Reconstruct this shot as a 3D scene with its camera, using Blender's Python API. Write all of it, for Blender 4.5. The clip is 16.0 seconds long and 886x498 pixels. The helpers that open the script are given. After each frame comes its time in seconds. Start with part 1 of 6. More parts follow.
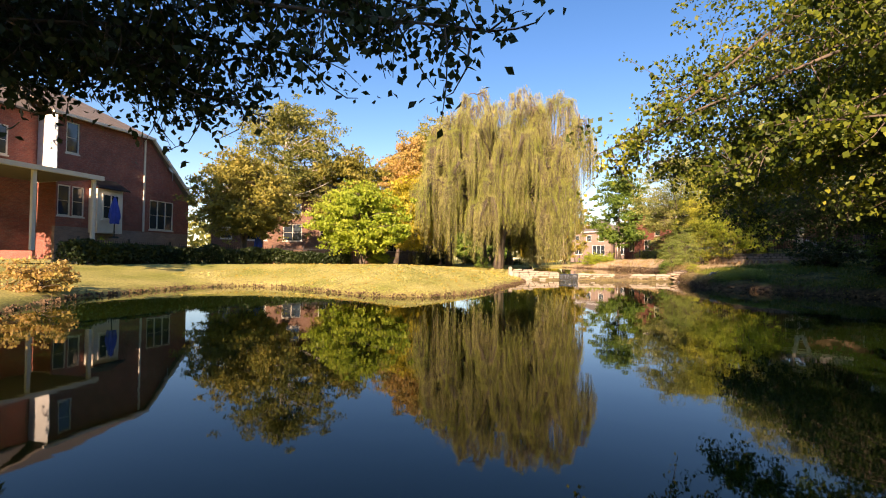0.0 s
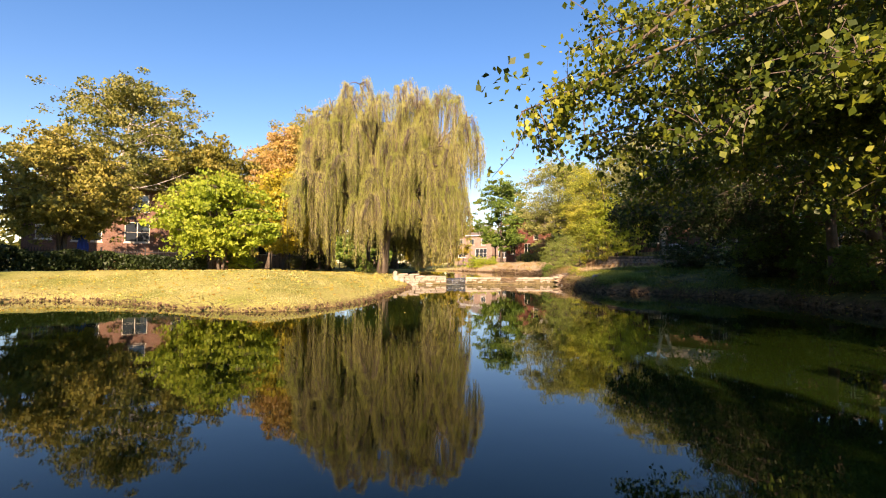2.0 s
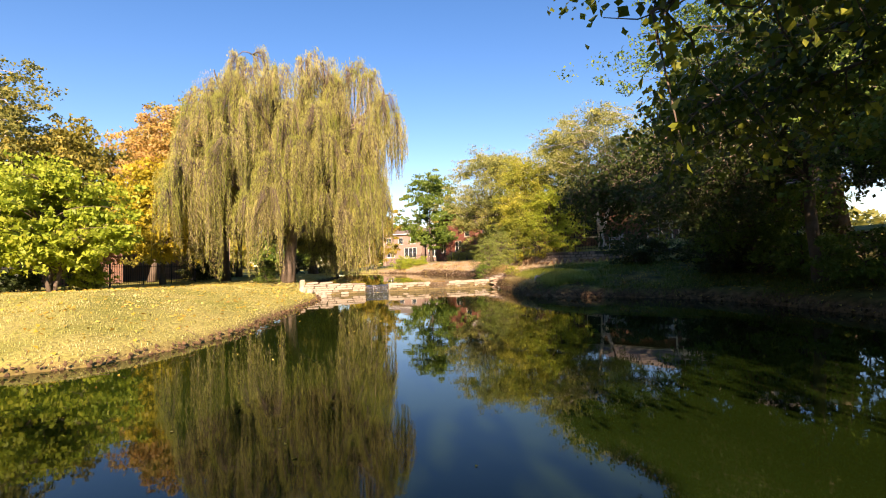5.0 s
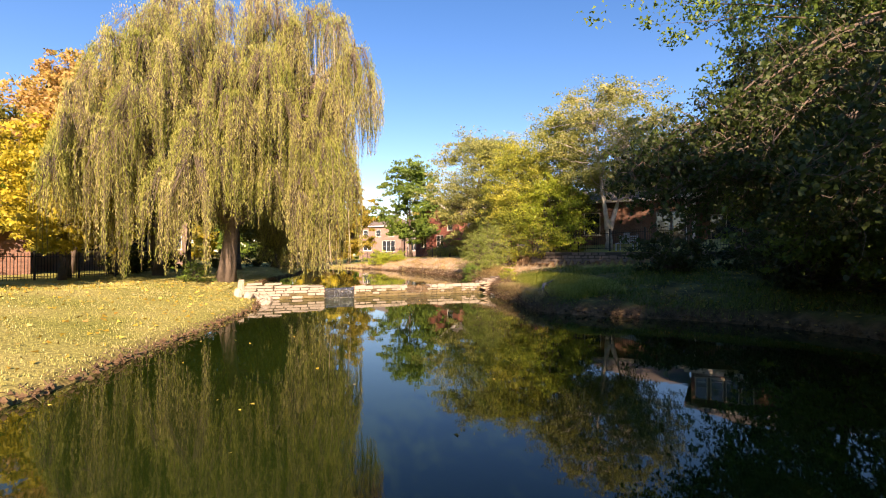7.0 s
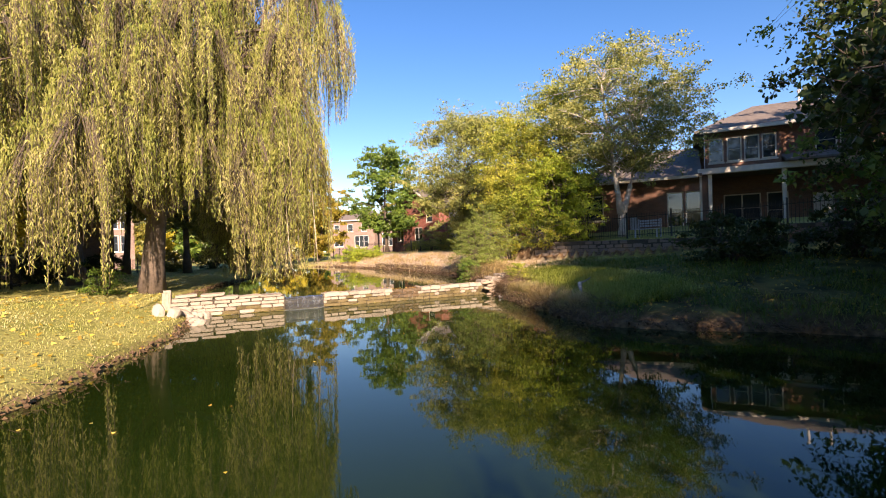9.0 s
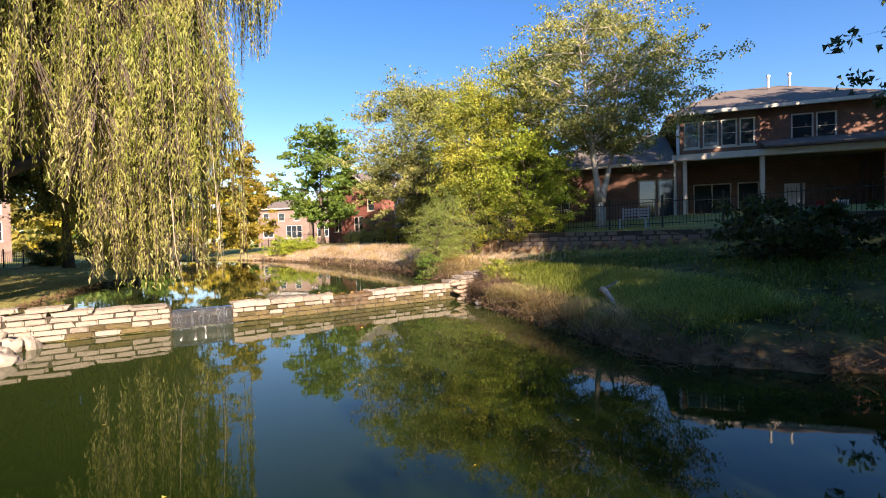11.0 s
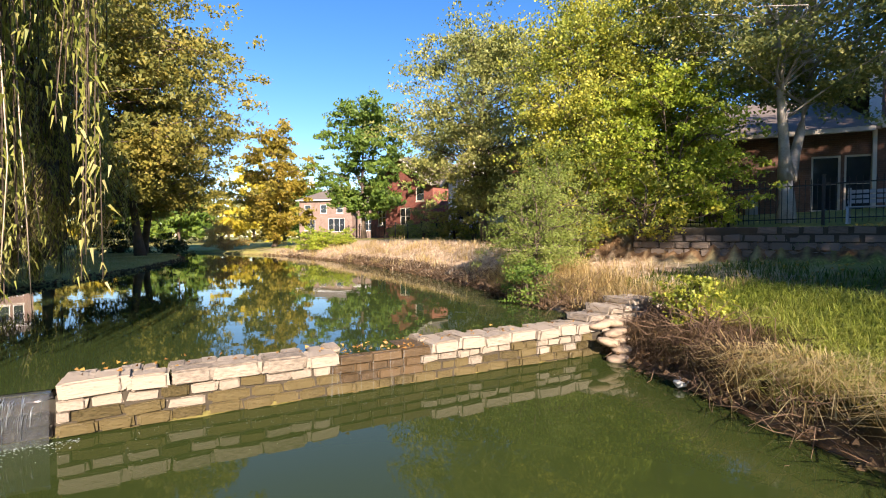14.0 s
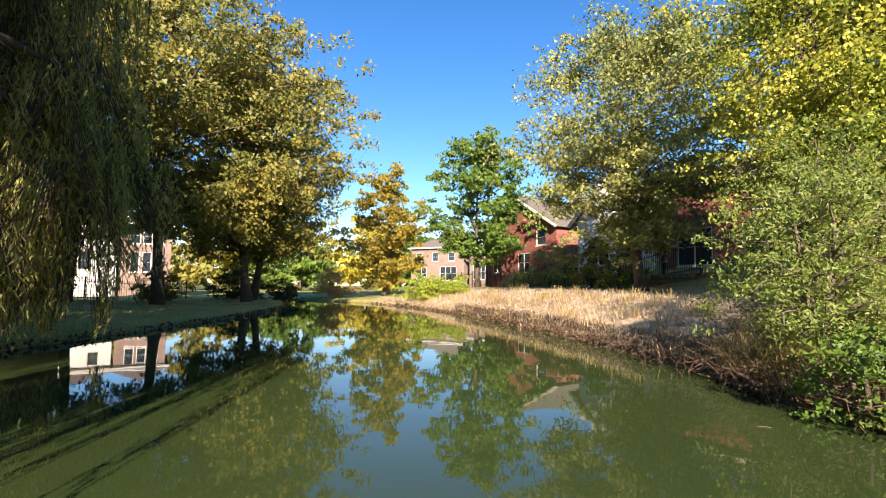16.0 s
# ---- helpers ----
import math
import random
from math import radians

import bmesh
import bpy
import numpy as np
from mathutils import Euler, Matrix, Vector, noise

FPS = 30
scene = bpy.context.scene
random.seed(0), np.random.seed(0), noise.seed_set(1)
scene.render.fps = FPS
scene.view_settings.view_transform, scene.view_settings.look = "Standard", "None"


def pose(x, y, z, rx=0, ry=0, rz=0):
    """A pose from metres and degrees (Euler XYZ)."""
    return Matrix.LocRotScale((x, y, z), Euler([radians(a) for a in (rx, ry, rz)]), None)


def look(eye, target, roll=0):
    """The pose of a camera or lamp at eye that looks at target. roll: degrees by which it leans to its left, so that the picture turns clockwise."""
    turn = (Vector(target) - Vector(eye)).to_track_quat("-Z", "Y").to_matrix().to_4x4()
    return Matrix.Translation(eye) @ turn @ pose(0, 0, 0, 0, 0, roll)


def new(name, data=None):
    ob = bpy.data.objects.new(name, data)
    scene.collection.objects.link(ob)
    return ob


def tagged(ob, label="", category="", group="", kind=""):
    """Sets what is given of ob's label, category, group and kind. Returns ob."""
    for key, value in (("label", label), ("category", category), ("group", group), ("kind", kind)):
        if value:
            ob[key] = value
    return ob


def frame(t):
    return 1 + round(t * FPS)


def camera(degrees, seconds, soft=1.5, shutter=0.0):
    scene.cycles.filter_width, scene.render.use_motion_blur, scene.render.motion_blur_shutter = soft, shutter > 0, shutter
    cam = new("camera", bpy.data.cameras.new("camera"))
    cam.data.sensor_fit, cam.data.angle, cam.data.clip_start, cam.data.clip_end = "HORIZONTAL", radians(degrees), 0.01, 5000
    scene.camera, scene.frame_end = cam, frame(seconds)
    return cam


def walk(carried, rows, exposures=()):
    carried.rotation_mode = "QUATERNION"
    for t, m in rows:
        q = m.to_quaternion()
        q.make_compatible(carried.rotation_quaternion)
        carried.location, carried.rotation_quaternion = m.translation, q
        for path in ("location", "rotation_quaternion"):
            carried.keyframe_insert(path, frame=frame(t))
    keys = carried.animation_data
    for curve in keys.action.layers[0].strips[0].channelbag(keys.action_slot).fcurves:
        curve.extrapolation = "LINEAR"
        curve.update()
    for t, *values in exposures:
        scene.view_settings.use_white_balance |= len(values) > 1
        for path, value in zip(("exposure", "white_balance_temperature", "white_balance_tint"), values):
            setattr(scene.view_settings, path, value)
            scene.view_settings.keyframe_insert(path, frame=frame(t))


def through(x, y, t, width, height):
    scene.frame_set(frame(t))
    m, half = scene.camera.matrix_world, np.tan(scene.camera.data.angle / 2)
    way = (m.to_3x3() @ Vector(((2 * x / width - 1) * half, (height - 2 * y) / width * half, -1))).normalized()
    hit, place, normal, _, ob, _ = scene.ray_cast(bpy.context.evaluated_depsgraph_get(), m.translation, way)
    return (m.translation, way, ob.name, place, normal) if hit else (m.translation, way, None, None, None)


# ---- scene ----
cam = camera(86.0, 16.0, soft=1.05)
PATH = [
    (0, (5.315, -35.258, 1.394), (4.489, -33.437, 1.436), 0.8),
    (0.5, (5.105, -34.587, 1.404), (4.375, -32.726, 1.445), -1.5),
    (1, (4.947, -33.984, 1.4), (4.332, -32.082, 1.465), 1.0),
    (1.5, (4.796, -33.349, 1.411), (4.304, -31.412, 1.474), 1.1),
    (2, (4.57, -32.672, 1.416), (4.202, -30.707, 1.478), 0.5),
    (2.5, (4.51, -32.059, 1.473), (4.25, -30.077, 1.534), 0.2),
    (3, (4.447, -31.534, 1.47), (4.271, -29.543, 1.535), 0.5),
    (3.5, (4.466, -30.88, 1.498), (4.329, -28.886, 1.563), 0.3),
    (4, (4.495, -30.157, 1.506), (4.379, -28.161, 1.58), -0.6),
    (4.2, (4.541, -29.805, 1.517), (4.426, -27.81, 1.589), -0.7),
    (6.3, (4.234, -24.066, 1.95), (4.24, -22.066, 1.978), -2.4),
    (6.5, (4.228, -23.526, 1.949), (4.237, -21.527, 1.979), -1.7),
    (7, (4.153, -22.261, 1.942), (4.157, -20.262, 1.968), 0.0),
    (7.5, (3.983, -21.034, 1.935), (4.018, -19.035, 1.959), -0.8),
    (8, (3.809, -19.727, 1.93), (3.865, -17.728, 1.948), -1.1),
    (8.5, (3.597, -18.482, 1.973), (3.67, -16.483, 1.976), -1.1),
    (9, (3.353, -17.296, 1.957), (3.472, -15.299, 1.955), -1.7),
    (9.5, (3.164, -16.101, 1.953), (3.373, -14.112, 1.943), -2.4),
    (10, (3.008, -14.985, 1.956), (3.305, -13.008, 1.936), -2.6),
    (10.2, (2.941, -14.55, 1.962), (3.271, -12.577, 1.936), -2.4),
    (12.3, (3.087, -9.075, 1.909), (3.488, -7.116, 1.855), -0.9),
    (12.5, (3.095, -8.471, 1.882), (3.499, -6.512, 1.831), -0.9),
    (13, (3.102, -7.202, 1.862), (3.494, -5.241, 1.819), -1.0),
    (13.5, (3.143, -5.992, 1.848), (3.472, -4.02, 1.799), -1.0),
    (14, (3.134, -4.721, 1.83), (3.326, -2.73, 1.781), 0.2),
    (14.5, (3.043, -3.472, 1.805), (3.072, -1.473, 1.747), 1.1),
    (15, (2.808, -2.398, 1.822), (2.678, -0.403, 1.763), 0.8),
    (15.5, (2.598, -1.205, 1.794), (2.359, 0.78, 1.809), 0.5),
    (16, (2.509, -0.106, 1.699), (2.241, 1.869, 1.857), 0.8),
]
walk(cam, [(t, look(eye, target, roll)) for t, eye, target, roll in PATH], exposures=[(0, 1.52, 8600, 30), (4, 1.55, 8500, 30), (7, 1.54, 8300, 32), (9.5, 1.5, 7500, 28), (13, 1.56, 6950, 24), (15, 1.44, 6850, 20), (16, 1.56, 6850, 19)])
SUN_FROM = Vector((0.157, -0.905, 0.398)).normalized()
sun_data = bpy.data.lights.new("sun", "SUN")
sun_data.energy, sun_data.angle, sun_data.color = 5.0, radians(0.5), (1.0, 0.89, 0.72)
sun = new("sun", sun_data)
sun.matrix_world = look(SUN_FROM * 100, (0, 0, 0))
world = bpy.data.worlds.new("sky")
scene.world = world
world.use_nodes = True
sky = world.node_tree.nodes.new("ShaderNodeTexSky")
sky.sky_type, sky.sun_disc = "NISHITA", False
sky.sun_elevation = math.asin(SUN_FROM.z)
sky.sun_rotation = math.atan2(SUN_FROM.x, SUN_FROM.y)
sky.air_density, sky.dust_density, sky.ozone_density = 1.0, 0.1, 3.0
deep = world.node_tree.nodes.new("ShaderNodeHueSaturation")
deep.inputs["Hue"].default_value, deep.inputs["Saturation"].default_value, deep.inputs["Value"].default_value = 0.505, 1.3, 1.38
world.node_tree.links.new(sky.outputs[0], deep.inputs["Color"])
world.node_tree.links.new(deep.outputs[0], world.node_tree.nodes["Background"].inputs[0])
world.node_tree.nodes["Background"].inputs[1].default_value = 0.064

# ---- materials ----


def mat(name, color, rough=0.8, metal=0.0, var=0.25, scale=4.0, fine=40.0, bump=0.3, dist=0.02, tint=None, spec=0.4, obj_random=0.0):
    """Two scales of noise over a base colour, fine relief, and a shift from piece to piece."""
    m = bpy.data.materials.new(name)
    m.use_nodes = True
    nt = m.node_tree
    b = nt.nodes["Principled BSDF"]
    b.inputs["Roughness"].default_value, b.inputs["Metallic"].default_value = rough, metal
    b.inputs["Specular IOR Level"].default_value = spec
    tc = nt.nodes.new("ShaderNodeTexCoord")
    n1, n2 = nt.nodes.new("ShaderNodeTexNoise"), nt.nodes.new("ShaderNodeTexNoise")
    n1.inputs["Scale"].default_value, n2.inputs["Scale"].default_value = scale, fine
    n1.inputs["Detail"].default_value, n2.inputs["Detail"].default_value = 4, 3
    for n in (n1, n2):
        nt.links.new(tc.outputs["Object"], n.inputs["Vector"])
    add = nt.nodes.new("ShaderNodeMath")
    add.operation = "MULTIPLY_ADD"
    nt.links.new(n2.outputs["Fac"], add.inputs[0])
    add.inputs[1].default_value = 0.5
    nt.links.new(n1.outputs["Fac"], add.inputs[2])
    last = add
    if obj_random:
        info, mul = nt.nodes.new("ShaderNodeObjectInfo"), nt.nodes.new("ShaderNodeMath")
        mul.operation = "MULTIPLY_ADD"
        nt.links.new(info.outputs["Random"], mul.inputs[0])
        mul.inputs[1].default_value = obj_random
        nt.links.new(add.outputs[0], mul.inputs[2])
        last = mul
    ramp = nt.nodes.new("ShaderNodeValToRGB")
    c = Vector(color) * 0.85
    d = Vector(tint) * 0.85 if tint else c * (1 + var)
    ramp.color_ramp.elements[0].position, ramp.color_ramp.elements[1].position = 0.45, 1.05 + obj_random * 0.8
    ramp.color_ramp.elements[0].color = (*(c * (1 - var)), 1)
    ramp.color_ramp.elements[1].color = (*d, 1)
    nt.links.new(last.outputs[0], ramp.inputs[0])
    nt.links.new(ramp.outputs[0], b.inputs["Base Color"])
    if bump:
        bp = nt.nodes.new("ShaderNodeBump")
        bp.inputs["Strength"].default_value, bp.inputs["Distance"].default_value = bump, dist
        nt.links.new(add.outputs[0], bp.inputs["Height"])
        nt.links.new(bp.outputs[0], b.inputs["Normal"])
    return m


def leaf_mat(name, colors, through=0.35, rough=0.5):
    """Leaves in a spread of colours, one to each leaf, that let some light through."""
    m = bpy.data.materials.new(name)
    m.use_nodes = True
    nt = m.node_tree
    b, out = nt.nodes["Principled BSDF"], nt.nodes["Material Output"]
    geo = nt.nodes.new("ShaderNodeNewGeometry")
    tc, n1 = nt.nodes.new("ShaderNodeTexCoord"), nt.nodes.new("ShaderNodeTexNoise")
    n1.inputs["Scale"].default_value, n1.inputs["Detail"].default_value = 0.45, 2
    nt.links.new(tc.outputs["Object"], n1.inputs["Vector"])
    mix = nt.nodes.new("ShaderNodeMath")
    mix.operation = "MULTIPLY_ADD"
    nt.links.new(geo.outputs["Random Per Island"], mix.inputs[0])
    mix.inputs[1].default_value = 0.55
    sub = nt.nodes.new("ShaderNodeMath")
    sub.operation = "MULTIPLY_ADD"
    nt.links.new(n1.outputs["Fac"], sub.inputs[0])
    sub.inputs[1].default_value, sub.inputs[2].default_value = 1.3, -0.42
    nt.links.new(sub.outputs[0], mix.inputs[2])
    ramp = nt.nodes.new("ShaderNodeValToRGB")
    els = ramp.color_ramp.elements
    while len(els) < len(colors):
        els.new(0.5)
    for i, c in enumerate(colors):
        els[i].position = i / (len(colors) - 1)
        els[i].color = (*(Vector(c) * 0.8), 1)
    nt.links.new(mix.outputs[0], ramp.inputs[0])
    nt.links.new(ramp.outputs[0], b.inputs["Base Color"])
    b.inputs["Roughness"].default_value = rough
    b.inputs["Specular IOR Level"].default_value = 0.3
    tr, ms = nt.nodes.new("ShaderNodeBsdfTranslucent"), nt.nodes.new("ShaderNodeMixShader")
    nt.links.new(ramp.outputs[0], tr.inputs[0])
    ms.inputs[0].default_value = through
    nt.links.new(b.outputs[0], ms.inputs[1])
    nt.links.new(tr.outputs[0], ms.inputs[2])
    nt.links.new(ms.outputs[0], out.inputs[0])
    return m


def water_mat(name, color, ripple, scale, lit_silt=None):
    m = bpy.data.materials.new(name)
    m.use_nodes = True
    nt = m.node_tree
    b = nt.nodes["Principled BSDF"]
    b.inputs["Roughness"].default_value, b.inputs["IOR"].default_value = 0.025, 1.29
    tc = nt.nodes.new("ShaderNodeTexCoord")
    n0 = nt.nodes.new("ShaderNodeTexNoise")
    n0.inputs["Scale"].default_value, n0.inputs["Detail"].default_value = 0.16, 3
    nt.links.new(tc.outputs["Object"], n0.inputs["Vector"])
    ramp = nt.nodes.new("ShaderNodeValToRGB")
    ramp.color_ramp.elements[0].position, ramp.color_ramp.elements[1].position = 0.3, 0.75
    ramp.color_ramp.elements[0].color = (*(Vector(color) * 0.75), 1)
    ramp.color_ramp.elements[1].color = (*(Vector(color) * 1.3), 1)
    nt.links.new(n0.outputs["Fac"], ramp.inputs[0])
    nt.links.new(ramp.outputs[0], b.inputs["Base Color"])
    if lit_silt:
        # sunlit silt painted brighter below the spill, thinning out towards the deep end
        xyz, span, blend = nt.nodes.new("ShaderNodeSeparateXYZ"), nt.nodes.new("ShaderNodeMapRange"), nt.nodes.new("ShaderNodeMixRGB")
        span.inputs["From Min"].default_value, span.inputs["From Max"].default_value = -9.0, -1.5
        nt.links.new(tc.outputs["Object"], xyz.inputs[0])
        nt.links.new(xyz.outputs["Y"], span.inputs["Value"])
        nt.links.new(span.outputs[0], blend.inputs["Fac"])
        nt.links.new(ramp.outputs[0], blend.inputs["Color1"])
        blend.inputs["Color2"].default_value = (*lit_silt, 1)
        nt.links.new(blend.outputs[0], b.inputs["Base Color"])
    mp = nt.nodes.new("ShaderNodeMapping")
    mp.inputs["Scale"].default_value = (1, 1.6, 1)
    nt.links.new(tc.outputs["Object"], mp.inputs["Vector"])
    n1, n2 = nt.nodes.new("ShaderNodeTexNoise"), nt.nodes.new("ShaderNodeTexNoise")
    n1.inputs["Scale"].default_value, n2.inputs["Scale"].default_value = scale, scale * 5
    add = nt.nodes.new("ShaderNodeMath")
    add.operation = "MULTIPLY_ADD"
    for n in (n1, n2):
        nt.links.new(mp.outputs[0], n.inputs["Vector"])
    nt.links.new(n2.outputs["Fac"], add.inputs[0])
    add.inputs[1].default_value = 0.09
    nt.links.new(n1.outputs["Fac"], add.inputs[2])
    bp = nt.nodes.new("ShaderNodeBump")
    bp.inputs["Strength"].default_value, bp.inputs["Distance"].default_value = ripple, 0.02
    nt.links.new(add.outputs[0], bp.inputs["Height"])
    nt.links.new(bp.outputs[0], b.inputs["Normal"])
    return m


M_WATER = water_mat("pond_water", (0.009, 0.019, 0.003), 0.06, 1.2, lit_silt=(0.034, 0.05, 0.013))
# brighter, siltier copy of the pond water, with its sunlight in the colour
M_SUNLIT_SILT = water_mat("sunlit_silty_water", (0.036, 0.056, 0.018), 0.06, 1.2)
M_BARK = mat("bark", (0.13, 0.1, 0.075), 0.95, var=0.4, scale=3, fine=22, bump=0.7, dist=0.03)
M_PALEBARK = mat("pale_bark", (0.5, 0.45, 0.38), 0.9, var=0.3, scale=4, fine=25, bump=0.4)
M_PALETWIG = mat("pale_twig", (0.55, 0.45, 0.33), 0.9, var=0.25, bump=0.0)
M_STONE = mat("limestone", (0.28, 0.23, 0.175), 0.92, var=0.5, scale=6, fine=38, bump=0.9, dist=0.025, tint=(0.46, 0.395, 0.315), obj_random=0.6)
M_WETSTONE = mat("wet_mossy_stone", (0.055, 0.046, 0.018), 0.36, var=0.6, scale=9, fine=46, bump=1.0, dist=0.03, tint=(0.21, 0.165, 0.075), obj_random=0.6)
M_RUST = mat("rusty_wet_stone", (0.05, 0.035, 0.018), 0.3, var=0.55, scale=9, fine=44, bump=0.8, dist=0.02, tint=(0.15, 0.1, 0.05), obj_random=0.4)
M_FALLSTONE = mat("streaming_wet_stone", (0.028, 0.024, 0.018), 0.1, var=0.4, scale=8, fine=30, bump=0.6, dist=0.015, spec=0.6)
M_MORTAR = mat("dark_joint", (0.06, 0.05, 0.035), 0.95)
M_ROOF = mat("roof_shingle", (0.15, 0.125, 0.105), 0.95, var=0.3, scale=3, fine=35, bump=0.5, obj_random=0.3)
M_TRIM = mat("cream_trim", (0.72, 0.66, 0.55), 0.6, var=0.08, bump=0.05)
M_WHITE = mat("white_paint", (0.8, 0.79, 0.76), 0.55, var=0.06, bump=0.05)
M_IRON = mat("black_iron", (0.015, 0.015, 0.015), 0.5, var=0.2, bump=0.1)
M_GLASS = mat("window_glass", (0.03, 0.04, 0.05), 0.04, var=0.15, bump=0.0, spec=0.9)
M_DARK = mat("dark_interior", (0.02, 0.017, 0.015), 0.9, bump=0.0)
M_BLUE = mat("blue_cloth", (0.02, 0.07, 0.4), 0.8, var=0.2, fine=80, bump=0.1)
M_RED = mat("red_cloth", (0.4, 0.02, 0.02), 0.8, var=0.2, bump=0.1)
M_TIMBER = mat("weathered_timber", (0.2, 0.14, 0.1), 0.9, var=0.35, scale=4, fine=30, bump=0.4)

L_WILLOW = leaf_mat("willow_leaf", [(0.17, 0.235, 0.04), (0.35, 0.385, 0.08), (0.53, 0.51, 0.16), (0.64, 0.54, 0.3)], 0.4)
L_LIME = leaf_mat("lime_leaf", [(0.175, 0.284, 0.03), (0.371, 0.481, 0.052), (0.568, 0.59, 0.09)], 0.4)
L_GOLD = leaf_mat("gold_leaf", [(0.36, 0.35, 0.04), (0.62, 0.52, 0.06), (0.74, 0.58, 0.08)], 0.4)
L_ORANGE = leaf_mat("orange_leaf", [(0.5, 0.42, 0.1), (0.64, 0.44, 0.14), (0.62, 0.37, 0.18)], 0.4)
L_OLIVE = leaf_mat("olive_leaf", [(0.102, 0.131, 0.036), (0.246, 0.261, 0.065), (0.464, 0.406, 0.102)], 0.35)
L_BRONZE = leaf_mat("bronze_leaf", [(0.147, 0.175, 0.037), (0.339, 0.311, 0.065), (0.498, 0.399, 0.092)], 0.35)
L_CEDAR = leaf_mat("cedar_leaf", [(0.143, 0.197, 0.064), (0.328, 0.362, 0.108), (0.599, 0.56, 0.174)], 0.35)
L_GREEN = leaf_mat("green_leaf", [(0.075, 0.149, 0.026), (0.149, 0.253, 0.042), (0.297, 0.386, 0.067)], 0.35)
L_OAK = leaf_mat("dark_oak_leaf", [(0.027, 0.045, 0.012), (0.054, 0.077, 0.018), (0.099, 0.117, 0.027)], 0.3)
L_MIX = leaf_mat("turning_leaf", [(0.094, 0.156, 0.031), (0.203, 0.265, 0.047), (0.53, 0.53, 0.078), (0.78, 0.655, 0.078)], 0.4)
L_YELLOW = leaf_mat("yellow_leaf", [(0.1, 0.155, 0.03), (0.29, 0.36, 0.055), (0.58, 0.58, 0.085), (0.8, 0.73, 0.13)], 0.4)
L_FEATHER = leaf_mat("feathery_leaf", [(0.125, 0.188, 0.037), (0.263, 0.35, 0.075), (0.475, 0.5, 0.163)], 0.4)
L_PECAN = leaf_mat("pecan_leaf", [(0.036, 0.065, 0.011), (0.086, 0.13, 0.018), (0.173, 0.216, 0.025), (0.36, 0.346, 0.036)], 0.4)
L_SUNLEAF = leaf_mat("broad_leaf", [(0.03, 0.056, 0.008), (0.085, 0.13, 0.015), (0.24, 0.28, 0.03), (0.56, 0.55, 0.07)], 0.4)
# green leaf darkened, so these boughs carry their shade in the colour
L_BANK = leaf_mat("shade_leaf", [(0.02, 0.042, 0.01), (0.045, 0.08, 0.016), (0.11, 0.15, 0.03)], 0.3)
L_RUSTGOLD = leaf_mat("rust_gold_leaf", [(0.2, 0.19, 0.03), (0.42, 0.34, 0.05), (0.52, 0.38, 0.08)], 0.4)
L_HEDGE = leaf_mat("hedge_leaf", [(0.015, 0.03, 0.01), (0.03, 0.055, 0.015), (0.07, 0.1, 0.025)], 0.25)

# ---- mesh helpers ----


def mesh_of(name, verts, faces, material):
    me = bpy.data.meshes.new(name)
    me.from_pydata([tuple(v) for v in verts], [], faces)
    me.materials.append(material)
    me.update()
    return me


def add_mesh(name, me, parent=None, label=""):
    ob = new(name, me)
    ob.parent = parent
    return tagged(ob, label)


def part(name, bm, material, parent=None, label="", smooth=False):
    me = bpy.data.meshes.new(name)
    bm.to_mesh(me)
    bm.free()
    me.materials.append(material)
    if smooth:
        me.shade_smooth()
    return add_mesh(name, me, parent, label)


def thing(name, m, label, category, group="", kind=""):
    ob = new(name)
    ob.empty_display_size = 0.2
    ob.matrix_world = m
    return tagged(ob, label, category, group, kind)


def box_into(bm, lo, hi, m=None, bevel=0.0):
    lo, hi = Vector(lo), Vector(hi)
    mm = Matrix.Translation((lo + hi) / 2) @ Matrix.Diagonal((*(hi - lo), 1))
    g = bmesh.ops.create_cube(bm, size=1, matrix=(m @ mm) if m else mm)
    if bevel:
        es = list({e for v in g["verts"] for e in v.link_edges})
        bmesh.ops.bevel(bm, geom=es, offset=bevel, segments=1, affect="EDGES")


def boxes(*specs, bevel=0.0, m=None):
    bm = bmesh.new()
    for lo, hi in specs:
        box_into(bm, lo, hi, m, bevel)
    return bm


def tube_arrays(points, radii, sides=7):
    """Verts and faces of a tapered tube along points."""
    P = [Vector(p) for p in points]
    V, Fc = [], []
    for i, p in enumerate(P):
        d = (P[min(i + 1, len(P) - 1)] - P[max(i - 1, 0)])
        d = d.normalized() if d.length > 1e-6 else Vector((0, 0, 1))
        a = d.orthogonal().normalized() if abs(d.z) < 0.95 else Vector((1, 0, 0)).cross(d).normalized()
        b = d.cross(a)
        for k in range(sides):
            w = 2 * math.pi * k / sides
            V.append(p + (a * math.cos(w) + b * math.sin(w)) * radii[i])
    for i in range(len(P) - 1):
        for k in range(sides):
            j = (k + 1) % sides
            Fc.append((i * sides + k, i * sides + j, (i + 1) * sides + j, (i + 1) * sides + k))
    Fc.append(tuple(range(sides - 1, -1, -1)))
    Fc.append(tuple((len(P) - 1) * sides + k for k in range(sides)))
    return V, Fc


def tubes_mesh(name, tubes, material):
    V, Fc = [], []
    for pts, rad, sides in tubes:
        v, f = tube_arrays(pts, rad, sides)
        o = len(V)
        V += v
        Fc += [tuple(i + o for i in q) for q in f]
    me = mesh_of(name, V, Fc, material)
    me.shade_smooth()
    return me


